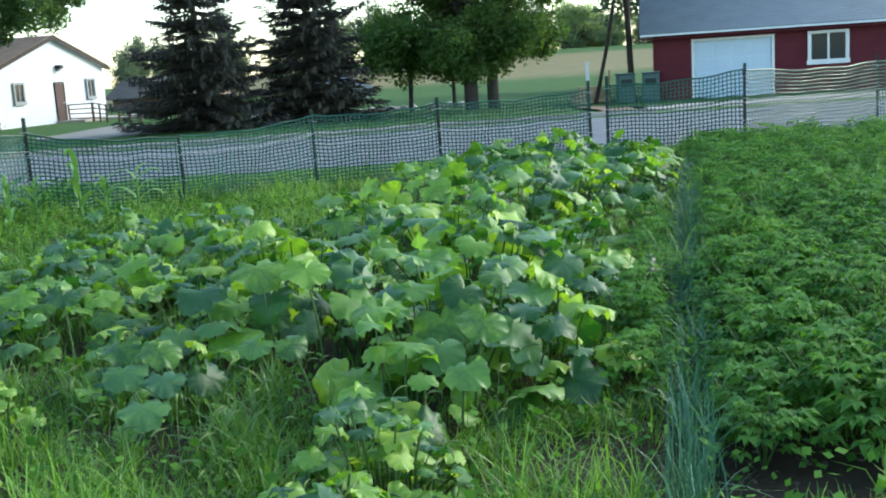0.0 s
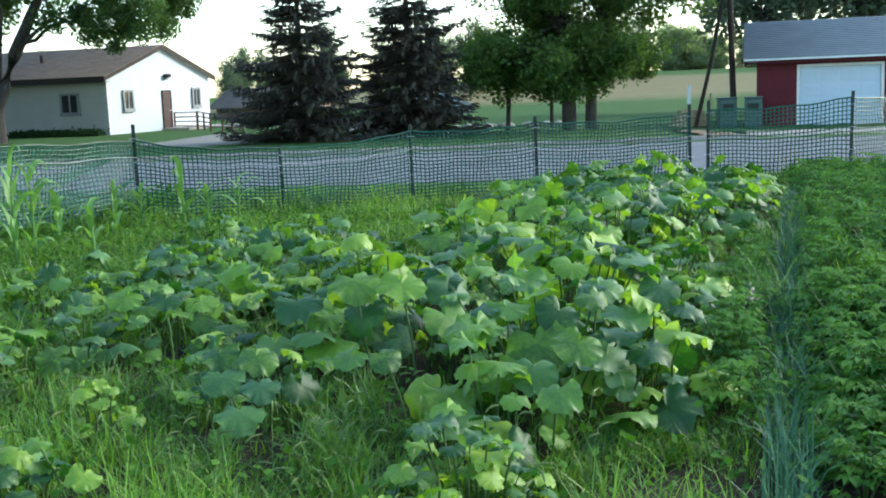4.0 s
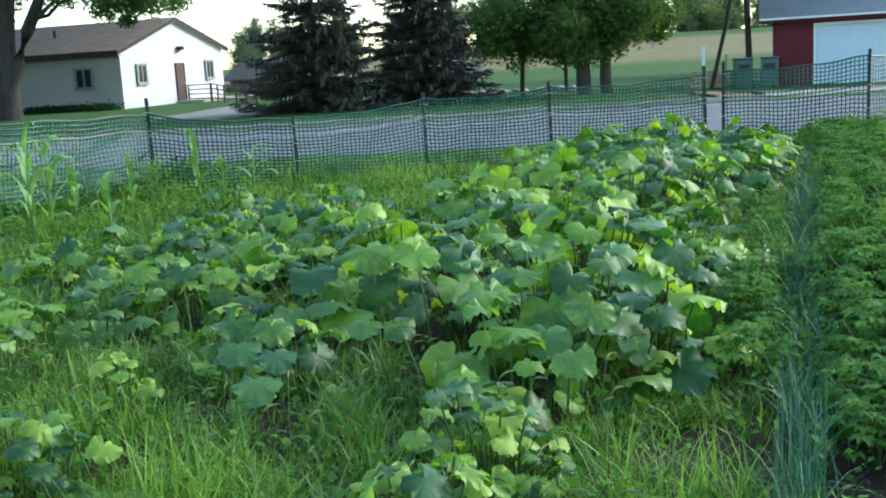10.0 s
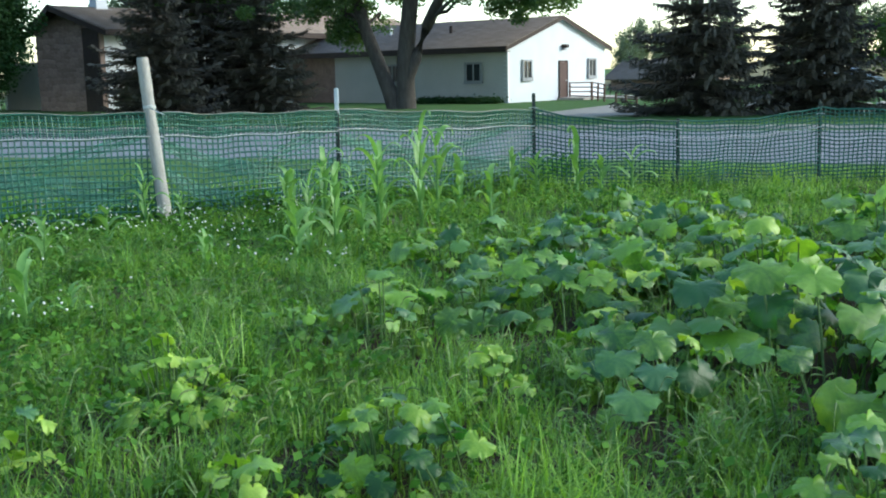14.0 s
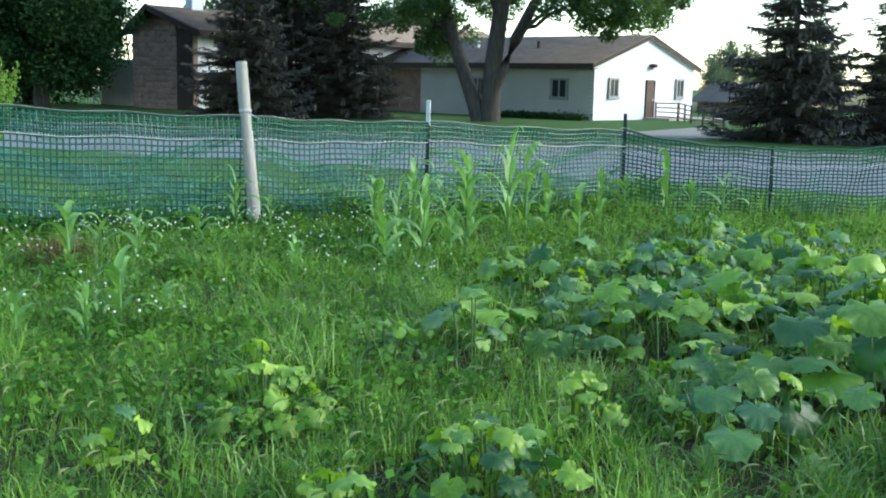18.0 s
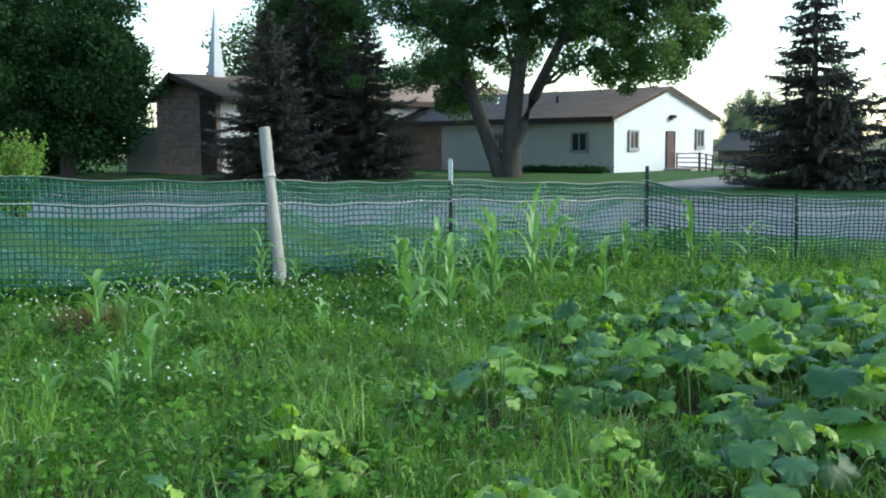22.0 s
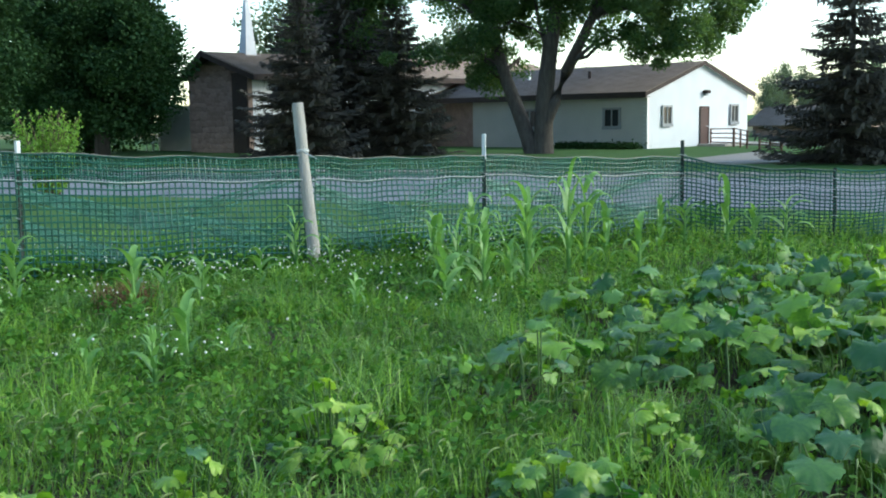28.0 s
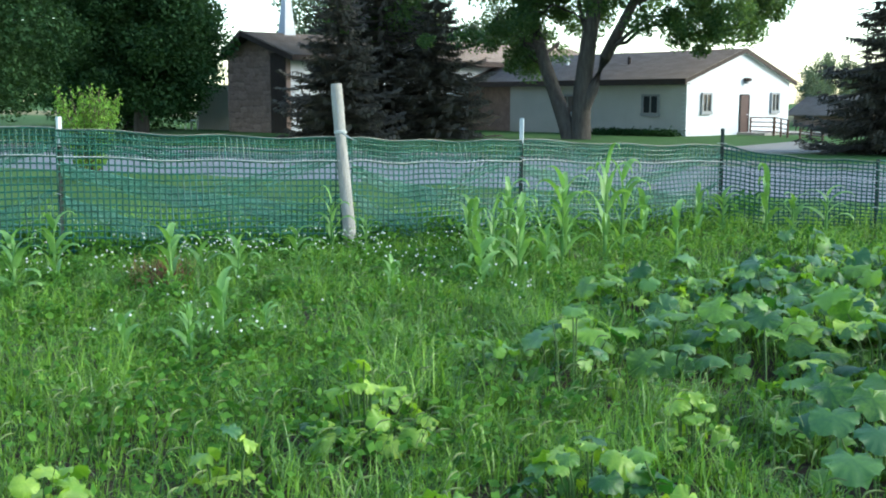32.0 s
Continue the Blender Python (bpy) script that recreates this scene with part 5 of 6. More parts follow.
# x, y, z, radius, heading, tilt
KEY_MOUND = [(-0.75, 5.44, 0.60, 0.122, 0, 42), (-0.49, 5.39, 0.58, 0.109, 10, 48), (-1.04, 5.37, 0.50, 0.110, -10, 35), (-0.06, 4.71, 0.50, 0.100, 0, 38), (0.37, 4.25, 0.52, 0.095, 15, 52), (-0.08, 4.37, 0.40, 0.065, 0, 35), (0.70, 4.55, 0.42, 0.093, 20, 30), (0.11, 4.08, 0.34, 0.054, 10, 30), (0.28, 4.03, 0.38, 0.081, -20, 55), (-0.64, 4.58, 0.40, 0.073, -30, 45), (-0.46, 4.41, 0.44, 0.066, 20, 60), (0.54, 5.36, 0.56, 0.108, 10, 35), (0.15, 5.26, 0.62, 0.111, -10, 30), (0.63, 4.93, 0.50, 0.100, 20, 35), (-0.30, 5.67, 0.56, 0.096, 5, 50), (0.99, 5.40, 0.42, 0.081, 40, 35), (0.07, 4.90, 0.55, 0.093, 0, 25)]
KEY_SIDE = [(-1.26, 4.61, 0.42, 0.086, -20, 40), (-1.07, 4.54, 0.42, 0.089, 0, 42), (-1.19, 4.41, 0.36, 0.082, -10, 45), (-0.99, 4.28, 0.36, 0.074, 10, 40), (-1.05, 4.15, 0.28, 0.091, 0, 30), (-0.16, 3.99, 0.33, 0.063, 0, 25), (-0.25, 3.92, 0.28, 0.050, -20, 40), (-0.07, 3.79, 0.24, 0.042, 10, 45), (-0.89, 5.46, 0.40, 0.082, 0, 20), (-1.89, 5.74, 0.46, 0.085, 0, 40), (-1.65, 3.27, 0.34, 0.050, -10, 40), (-1.39, 3.36, 0.30, 0.054, 20, 45), (-1.64, 3.55, 0.36, 0.046, 0, 20), (-1.59, 3.28, 0.26, 0.046, 10, 40), (-0.31, 2.91, 0.36, 0.068, 0, 35), (-0.28, 3.38, 0.30, 0.050, 10, 30), (-0.12, 3.22, 0.28, 0.051, 20, 35)]

# x, y, radius, canopy height, leaves
MOUND = [(0.28, 5.05, 0.75, 0.62, 42), (-0.02, 4.35, 0.36, 0.44, 14), (0.72, 5.0, 0.5, 0.46, 18), (-0.6, 5.75, 0.65, 0.6, 30), (0.45, 6.2, 0.75, 0.64, 34),
         (-0.9, 7.0, 0.8, 0.55, 34), (0.3, 7.5, 0.85, 0.62, 38), (1.05, 7.0, 0.6, 0.52, 24), (-0.3, 8.8, 0.9, 0.55, 36), (0.9, 8.9, 0.85, 0.6, 36), (1.45, 10.1, 0.8, 0.6, 34)]
FAR_MOUND = [(0.5, 10.5, 0.95, 0.6, 38), (2.2, 11.5, 0.85, 0.6, 36), (1.2, 12.0, 0.95, 0.62, 38), (0.2, 12.2, 0.9, 0.56, 34), (2.65, 13.2, 0.85, 0.6, 34), (1.6, 13.7, 0.95, 0.62, 36),
             (0.6, 13.9, 0.9, 0.55, 32), (2.9, 14.6, 0.7, 0.55, 26), (2.0, 15.1, 0.8, 0.6, 30), (1.1, 15.0, 0.8, 0.55, 28)]
SIDE_PATCH = [(-2.2, 6.5, 0.55, 0.42, 22), (-3.3, 7.4, 0.55, 0.42, 24), (-3.0, 8.3, 0.6, 0.42, 26), (-2.35, 7.7, 0.6, 0.46, 26), (-1.95, 9.6, 0.7, 0.46, 28), (-2.5, 8.9, 0.6, 0.44, 26),
              (-1.35, 8.3, 0.6, 0.42, 22), (-1.3, 6.5, 0.6, 0.46, 24), (-1.25, 5.6, 0.5, 0.40, 20), (-1.05, 4.85, 0.42, 0.36, 14), (-2.95, 5.5, 0.34, 0.42, 14), (-2.9, 10.3, 0.6, 0.42, 20), (-2.55, 6.0, 0.4, 0.42, 14), (-1.75, 7.2, 0.5, 0.44, 20)]
SMALL = [(-0.05, 3.5, 0.30, 0.34, 15), (-0.2, 2.95, 0.36, 0.32, 18), (-1.86, 3.6, 0.34, 0.26, 12), (-1.84, 4.62, 0.18, 0.28, 8), (-3.14, 3.85, 0.30, 0.28, 12), (-3.2, 3.02, 0.16, 0.22, 5), (-3.2, 5.0, 0.22, 0.33, 5), (-2.68, 5.1, 0.2, 0.42, 5), (-2.1, 2.95, 0.22, 0.25, 6), (-3.6, 2.44, 0.2, 0.22, 6)]


def squash_plant(x, y, R, H, n, size, pale, label, group, rng, near):
    t = thing("squash_plant", pose(x, y, 0), label, "squash plant", group)
    n = int(n * 1.7) if n > 20 else n
    for i in range(n):
        q = math.sqrt((i + 0.5) / n)
        a = i * 2.39996 + rng.normal(0, 0.25)
        r = R * q * rng.uniform(0.85, 1.12)
        lx, ly = r * math.cos(a), r * math.sin(a)
        if ((x + lx + 0.5) / 0.36) ** 2 + ((y + ly - 5.12) / 0.28) ** 2 < 1:
            continue
        under = rng.random() < 0.42
        z = H * (1 - 0.72 * q ** 2.4) * (rng.uniform(0.28, 0.68) if under else rng.uniform(0.72, 1.2))
        z = max(z, 0.09)
        s = size * rng.uniform(0.6, 1.32) * (0.85 if under else 1)
        # blades lean outwards, mostly to the open light
        tilt = radians(rng.normal(12, 22) + 22 * q ** 2)
        way = a + rng.normal(0, 0.5)
        ax = Vector((-math.sin(way), math.cos(way), 0))
        turn = Matrix.Rotation(tilt, 4, ax) @ Matrix.Rotation(way - math.pi / 2 + rng.normal(0, 0.6), 4, 'Z')
        use_pale = rng.random() < pale
        leaf = part("leaf", (PALE_LEAVES if use_pale else LEAVES)[int(rng.integers(6 if use_pale else 16))], None, t)
        leaf.matrix_basis = Matrix.Translation((lx, ly, z)) @ turn @ Matrix.Diagonal((s, s * rng.uniform(0.9, 1.1), s, 1))
        root = np.array([lx * 0.72, ly * 0.72, 0.0])
        tip = np.array([lx, ly, z - 0.004])
        mid = (root + tip) / 2 + np.array([0, 0, 0.12 * z]) - 0.1 * np.array([lx, ly, 0])
        line = (np.stack([root, mid, tip]), np.array([0.007, 0.006, 0.005]) * (0.7 + size * 2))
        tubes("stalk", [line], M["stalk"], t, 5 if near else 3)
    return t


rng = np.random.default_rng(51)
for row in MOUND:
    squash_plant(*row, 0.122, 0.16, "broad-leaved green squash plant in a dense mound", "squash mound", rng, row[1] < 6)
for row in FAR_MOUND:
    squash_plant(row[0], row[1], row[2], row[3] * 0.82, row[4], 0.125, 0.06, "broad-leaved squash plant in the mound near the fence", "squash mound", rng, False)
for row in SIDE_PATCH:
    squash_plant(row[0], row[1], row[2] * 1.1, row[3] * 0.88, int(row[4] * 1.15), 0.096, 0.12, "low squash plant with smaller leaves among tall grass", "squash among grass", rng, row[1] < 6)
for row in SMALL:
    squash_plant(row[0], row[1], row[2], row[3] * 1.25, int(row[4] * 2.0), 0.062, 0.4 if row[0] > -0.3 else 0.45 if row[1] == 3.6 else 0.0 if row[1] in (5.1, 5.0) else 0.9, "small yellowish squash seedling among tall grass", "squash seedlings", rng, True)


def key_leaves(rows, x, y, label, pale, size_of_stalk):
    """One plant with its outer leaves set one by one: place, radius, heading and tilt towards the path."""
    t = thing("squash_plant", pose(x, y, 0), label, "squash plant", "squash mound")
    rng = np.random.default_rng(int(100 + x * 10))
    for lx, ly, z, s, head, tilt in rows:
        way = radians(-90 + head) + math.atan2(lx, ly) * -1
        ax = Vector((-math.sin(way), math.cos(way), 0))
        use_pale = rng.random() < pale
        leaf = part("leaf", (PALE_LEAVES if use_pale else LEAVES)[int(rng.integers(6 if use_pale else 16))], None, t)
        leaf.matrix_basis = Matrix.Translation((lx - x, ly - y, z)) @ Matrix.Rotation(radians(tilt * 0.6), 4, ax) @ Matrix.Rotation(way - math.pi / 2 + rng.normal(0, 0.4), 4, 'Z') @ Matrix.Diagonal((1.18 * s, 1.18 * s, 1.18 * s, 1))
        near = np.array([lx - x, ly - y])
        near = near * max(0.0, 1 - 0.12 / (np.linalg.norm(near) + 1e-6))
        line = np.array([[near[0], near[1], 0.0], [(near[0] + lx - x) / 2, (near[1] + ly - y) / 2, z * 0.6], [lx - x, ly - y, z - 0.005]])
        tubes("stalk", [(line, np.array([0.007, 0.006, 0.005]) * size_of_stalk)], M["stalk"], t, 5)


key_leaves(KEY_MOUND, 0.1, 4.7, "large squash plant with broad drooping outer leaves", 0.12, 1.0)
key_leaves(KEY_SIDE, -1.0, 4.4, "trailing squash plant spreading through the grass", 0.12, 0.8)


def corn_model(seed):
    """Young corn plant of unit height: jointed stalk and arching folded leaves."""
    rng = np.random.default_rng(seed)
    t = thing("corn_plant", pose(0, 0, 0), "young green corn plant with arching leaves", "corn plant", "corn plants")
    tubes("stalk", [([(0, 0, -0.03), (0.01, 0, 0.3), (0.0, 0.01, 0.74)], [0.026, 0.022, 0.008])], M["corn"], t, 7)
    turn = rng.uniform(0, 3)
    for k in range(9):
        z0 = 0.06 + 0.082 * k
        a = turn + k * np.pi + rng.normal(0, 0.35)
        L = (0.48 + 0.10 * math.sin(k * 0.45)) * rng.uniform(0.8, 1.15)
        u = np.linspace(0, 1, 10)
        stand = rng.uniform(0.95, 1.25) + 0.025 * k
        ang = stand - rng.uniform(0.2, 0.5) * u - rng.uniform(1.3, 3.2) * u ** 2.6
        dx, dz = np.cumsum(np.cos(ang)) * L / 10, np.cumsum(np.sin(ang)) * L / 10
        w = 0.047 * np.clip(u * 5 + 0.25, 0, 1) ** 0.6 * (1 - u) ** 0.7 + 0.0015
        tw = 0.5 * np.sin(u * 3 + rng.uniform(0, 6))
        out, side = np.array([math.cos(a), math.sin(a), 0]), np.array([-math.sin(a), math.cos(a), 0])
        mid = out[None] * dx[:, None] + np.array([0, 0, 1.0])[None] * (z0 + dz)[:, None]
        nrm = -np.sin(ang)[:, None] * out + np.cos(ang)[:, None] * np.array([0, 0, 1.0])
        sd = np.cos(tw)[:, None] * side + np.sin(tw)[:, None] * nrm
        lift = 0.35 * w[:, None] * nrm
        v = np.stack([mid - w[:, None] * sd + lift, mid, mid + w[:, None] * sd + lift], 1).reshape(-1, 3)
        q = np.arange(9)
        f = np.concatenate([np.stack([3 * q, 3 * q + 1, 3 * q + 4, 3 * q + 3], -1), np.stack([3 * q + 1, 3 * q + 2, 3 * q + 5, 3 * q + 4], -1)])
        part("leaf", mesh_from("leaf", v, f, M["corn"], True), None, t)
    return t


# x, y, height
CORN = [(-6.93, 6.07, 0.48), (-6.81, 6.32, 0.40), (-6.56, 6.5, 0.42), (-5.06, 4.82, 0.5), (-4.9, 4.41, 0.42), (-5.13, 4.1, 0.38), (-4.94, 5.09, 0.3), (-7.22, 8.5, 0.56), (-6.87, 7.57, 0.36), (-7.05, 8.85, 0.34),
        (-5.2, 6.83, 0.38), (-4.83, 7.56, 0.52), (-4.77, 8.12, 0.78), (-4.73, 8.52, 0.5), (-4.68, 8.75, 0.98), (-4.58, 9.45, 1.1), (-4.62, 9.9, 1.0), (-6.3, 9.7, 0.6), (-4.65, 12.1, 0.66), (-4.56, 12.7, 0.55),
        (-4.09, 12.9, 0.85), (-3.74, 12.8, 0.55), (-3.41, 13.0, 0.62), (-4.85, 9.1, 0.85), (-5.1, 8.7, 0.6), (-5.5, 8.55, 0.7), (-4.2, 10.3, 0.6), (-5.3, 9.5, 0.5), (-7.77, 5.58, 0.55), (-7.61, 5.08, 0.5), (-4.9, 7.9, 0.45), (-5.0, 11.3, 0.6), (-5.35, 8.9, 0.85), (-5.6, 9.3, 0.72), (-5.0, 9.35, 0.72), (-5.15, 8.3, 0.7)]
models = [corn_model(60 + i) for i in range(4)]
for i, (x, y, h) in enumerate(CORN):
    h *= 1.2 if h < 0.58 and x < -5.5 else 1.0
    broad = h * (0.85 if h > 0.9 else 1.0 if h > 0.65 else 1.4)
    m = Matrix.LocRotScale((x, y, 0), Euler((0, 0, i * 1.9 + 0.8)), (broad, broad, h * 1.12))
    if i < 4:
        models[i].matrix_basis = m
    else:
        made = copy_thing(models[i % 4], Matrix.LocRotScale((x, y, 0), Euler((0, 0, i * 1.9 + 0.8)), None))
        made.scale = (broad, broad, h * 1.12)
        if h > 0.9:
            made["label"] = "tall green corn plant with folded top leaves"


def onion_clump_mesh(seed, h):
    rng = np.random.default_rng(seed)
    n = 27
    base = np.stack([rng.normal(0, 0.045, n), rng.normal(0, 0.05, n), np.zeros(n)], -1)
    v, f = ribbons(base, h * rng.uniform(0.55, 1.12, n), rng.uniform(0.0045, 0.009, n), np.abs(rng.normal(0.12, 0.42, n)), rng.uniform(0, 6.28, n), 1.0, 6, rng)
    return mesh_from("leaf_tuft", v, f, M["onion"], True)


rng = np.random.default_rng(71)
ONION = [onion_clump_mesh(80 + i, 0.35) for i in range(5)]


def onion_clump(x, y, s, label, group):
    t = thing("onion_clump", pose(x, y, 0, 0, 0, rng.uniform(0, 360)), label, "onion plant", group)
    b = part("leaf_tuft", ONION[int(rng.integers(5))], None, t)
    b.scale = (s, s, s * rng.uniform(0.85, 1.15))
    b["kind"] = "stuff"


for i in range(74):
    y = 2.55 + i * 0.142
    onion_clump(0.86 + 0.243 * (y - 2.7) + rng.normal(0, 0.03), y, rng.uniform(0.85, 1.1), "blue-green onion clump in a long row", "onion row")
for i in range(34):
    y = 4.6 + i * 0.31
    onion_clump(1.9 + 0.36 * (y - 4.0) + rng.normal(0, 0.3), y, rng.uniform(0.75, 1.05), "blue-green onion tuft among bushy crops", "scattered onions")
for i in range(26):
    y = 8.2 + i * 0.29
    onion_clump(3.15 + 0.30 * (y - 8.0) + rng.normal(0, 0.12), y, rng.uniform(0.7, 1.0), "blue-green onion tuft among bushy crops", "scattered onions")


def bush_mesh(seed):
    """Bushy knee-high crop plant: stems and many small folded leaves."""
    rng = np.random.default_rng(seed)
    n, kids = 78, 5
    a, q = rng.uniform(0, 6.28, n), rng.random(n) ** 0.5
    r = 0.21 * q * (1 + 0.25 * np.sin(3 * a + seed))
    z = 0.36 * (1 - 0.5 * q ** 2) * rng.uniform(0.5, 1.08, n)
    v, f = [], []
    for i in range(n):
        # one compound leaf: pointed leaflets fanned from a shared stalk end
        c = np.array([r[i] * math.cos(a[i]), r[i] * math.sin(a[i]), z[i]])
        first = len(v)
        v.append(c)
        lift, head = rng.uniform(-0.1, 0.35), a[i] + rng.normal(0, 0.7)
        for j in range(kids):
            t = head + (j - 2) * 0.72 + rng.normal(0, 0.12)
            L = rng.uniform(0.045, 0.075) * (1.15 - 0.12 * abs(j - 2))
            out, side = np.array([math.cos(t), math.sin(t), 0]), np.array([-math.sin(t), math.cos(t), 0])
            up = np.array([0, 0, 1.0])
            k = len(v)
            v += [c + out * 0.55 * L + side * 0.27 * L + up * (lift * 0.6 + 0.10) * L, c + out * 0.5 * L + up * lift * 0.5 * L, c + out * 0.55 * L - side * 0.27 * L + up * (lift * 0.6 + 0.10) * L, c + out * L + up * (lift - 0.3) * L]
            f += [(first, k + 1, k), (first, k + 2, k + 1), (k, k + 1, k + 3), (k + 1, k + 2, k + 3)]
    v, f = np.array(v), np.array(f)
    lines = []
    for k in range(8):
        b = rng.uniform(0, 6.28)
        lines.append((np.array([(0, 0, 0), (0.06 * math.cos(b), 0.06 * math.sin(b), 0.15), (0.16 * math.cos(b), 0.16 * math.sin(b), 0.3)]), np.array([0.006, 0.005, 0.003])))
    sv, sf = merged([tube_arrays(p, r_, 4) for p, r_ in lines])
    return mesh_from("foliage", v, f, M["bean"]), mesh_from("branching_stem", sv, sf, M["stalk"], True)


BUSH = [bush_mesh(90 + i) for i in range(5)]
rng = np.random.default_rng(95)


def bushy_plant(x, y, s):
    t = thing("bushy_crop_plant", pose(x, y, 0, 0, 0, rng.uniform(0, 360)), "knee-high bushy green crop plant in the bed", "crop plant", "bushy crop bed")
    fo, st = BUSH[int(rng.integers(5))]
    for name, me in (("foliage", fo), ("branching_stem", st)):
        part(name, me, None, t).scale = (s, s, s)


for j in range(40):
    y = 3.75 + j * 0.33
    x0 = 0.86 + 0.243 * (y - 2.7) + 0.28
    k = 0
    while x0 + k * 0.34 < max(0.46 * y + 0.8, 3.6):
        bushy_plant(x0 + k * 0.34 + rng.normal(0, 0.06), y + rng.normal(0, 0.07), rng.uniform(0.8, 1.25) * (0.98 if y > 8 else 0.95))
        k += 1
for y in np.arange(4.7, 9.5, 0.3):
    bushy_plant(0.86 + 0.243 * (y - 2.7) - 0.30 + rng.normal(0, 0.06), y, rng.uniform(0.65, 0.9))
for k in range(26):
    bushy_plant(rng.uniform(-9.5, -5.5), rng.uniform(4.6, 7.6), rng.uniform(0.5, 0.7))


# ---- grass and weeds ----
def swell(x, y, s, p):
    return 0.5 + 0.25 * (np.sin(x * s + 1.3 * np.sin(y * s * 0.7 + p)) + np.sin(y * s * 1.2 + 1.7 * np.sin(x * s * 0.6 + 2 * p)))


def sector(n, r0, r1, power, rng, a0=-66.0, a1=27.0):
    """Points over the garden, thinner with distance."""
    u = rng.random(n)
    e = 2 - power
    r = (r0 ** e + u * (r1 ** e - r0 ** e)) ** (1 / e)
    a = np.radians(rng.uniform(a0, a1, n))
    return r * np.sin(a), r * np.cos(a), r


def in_mounds(x, y, rows, k):
    inside = np.zeros(len(x), bool)
    for mx, my, R, H, n in rows:
        inside |= (x - mx) ** 2 + (y - my) ** 2 < (R * k) ** 2
    return inside


def build_grass():
    rng = np.random.default_rng(123)
    x, y, r = sector(300000, 2.2, 17.6, 1.25, rng)
    keep = rng.random(len(x))
    row = 0.86 + 0.243 * (y - 2.7)
    crop = x > row - 0.15
    soil = np.exp(-(((x - 0.75) / 0.40) ** 2 + ((y - 3.75) / 0.32) ** 2)) + np.exp(-(((x - 1.5) / 0.5) ** 2 + ((y - 3.7) / 0.3) ** 2)) + np.exp(-(((x - 0.5) / 0.35) ** 2 + ((y - 2.6) / 0.3) ** 2))
    p = np.where(crop, 0.5, 1.0) * np.where(in_mounds(x, y, MOUND + FAR_MOUND, 0.9), 0.1, 1.0) * np.where(in_mounds(x, y, SIDE_PATCH, 0.85), 0.2, 1.0)
    p *= np.where(((x + 1.05) / 0.42) ** 2 + ((y - 4.6) / 0.5) ** 2 < 1, 0.55, 1.0)
    low = ((x + 1.85) / 0.75) ** 2 + ((y - 3.15) / 0.65) ** 2 < 1
    p *= np.where(low, 0.75, 1.0) * np.where((x + 7.1) ** 2 + (y - 6.15) ** 2 < 0.16, 0.1, 1.0)
    p *= np.where(((x + 0.5) / 0.38) ** 2 + ((y - 5.1) / 0.3) ** 2 < 1, 0.1, 1.0)
    p *= np.clip(1 - 1.7 * soil, 0.01, 1) * (0.22 + 0.95 * swell(x, y, 2.6, 0.4)) * (0.55 + 0.7 * swell(x, y, 8.5, 1.4))
    past = (y > 15.6 + 0.37 * np.clip(x + 1.4, -3.5, 9)) | ((x < -5.2) & (y > 14.2 + 1.75 * (x + 5.2)))
    p *= np.where(past & (x < -4), 0.3, 1.0)
    ok = (keep < p) & ~((np.abs(y - 17.2) < 0.9) & (x > 2.5) & (x < 3.35))
    x, y, r, crop, past = x[ok], y[ok], r[ok], crop[ok], past[ok]
    n = len(x)
    tall = (0.09 + 0.13 * swell(x, y, 1.7, 1.0) + 0.09 * swell(x, y, 5.3, 2.0)) * rng.uniform(0.55, 1.25, n)
    tall *= 0.72 + 0.62 * smooth(0.42, 0.78, swell(x, y, 3.4, 4.0))
    tall = np.where(past, tall * 0.5, tall)
    tall = np.where(crop, tall * np.where(y > 4.3, 1.35, 0.6), tall)
    base = np.stack([x, y, ground_height(x, y) - 0.01], -1)
    tall *= np.where(in_mounds(x, y, SMALL, 1.5), 0.40, 1.0) * np.where(in_mounds(x, y, SIDE_PATCH, 1.0), 0.8, 1.0)
    wide = rng.uniform(0.004, 0.0105, n) * (0.9 + 0.055 * r)
    v, f = ribbons(base, tall, wide, np.abs(rng.normal(0.75, 0.4, n)), rng.normal(0.6, 2.2, n), 0.8, 4, rng)
    tagged(new("grass", mesh_from("grass", v, f, M["grass"])), "long green meadow grass between the garden plants", "grass", kind="stuff")
    # thinner grass behind and beside the path
    bx, by = rng.uniform(-12, 9, 52000), np.where(rng.random(52000) < 0.6, rng.uniform(0.4, 6.5, 52000), rng.uniform(-8, 0.6, 52000))
    an = np.degrees(np.arctan2(bx, by))
    ok = (((an < -64) | (an > 26)) & (np.hypot(bx, by) > 0.5)) | ((np.hypot(bx, by) < 2.3) & (np.hypot(bx, by) > 0.5))
    bx, by = bx[ok], by[ok]
    n = len(bx)
    v, f = ribbons(np.stack([bx, by, np.zeros(n)], -1), rng.uniform(0.06, 0.2, n), rng.uniform(0.012, 0.024, n), np.abs(rng.normal(0.7, 0.4, n)), rng.uniform(0, 6.28, n), 0.8, 3, rng)
    tagged(new("path_grass", mesh_from("path_grass", v, f, M["grass"])), "short trodden grass beside the beds", "grass", kind="stuff")
    # soil clods on the bare patch
    n = 260
    cl = bmesh.new()
    bmesh.ops.create_icosphere(cl, subdivisions=1, radius=0.016)
    cv, cf = np.array([q.co[:] for q in cl.verts]), np.array([[q.index for q in fc.verts] for fc in cl.faces])
    cl.free()
    at = np.stack([0.8 + rng.normal(0, 0.4, n), 3.6 + rng.normal(0, 0.3, n), np.zeros(n)], -1)
    sc = rng.uniform(0.3, 1.3, (n, 1, 3)) * np.array([1, 1, 0.7])
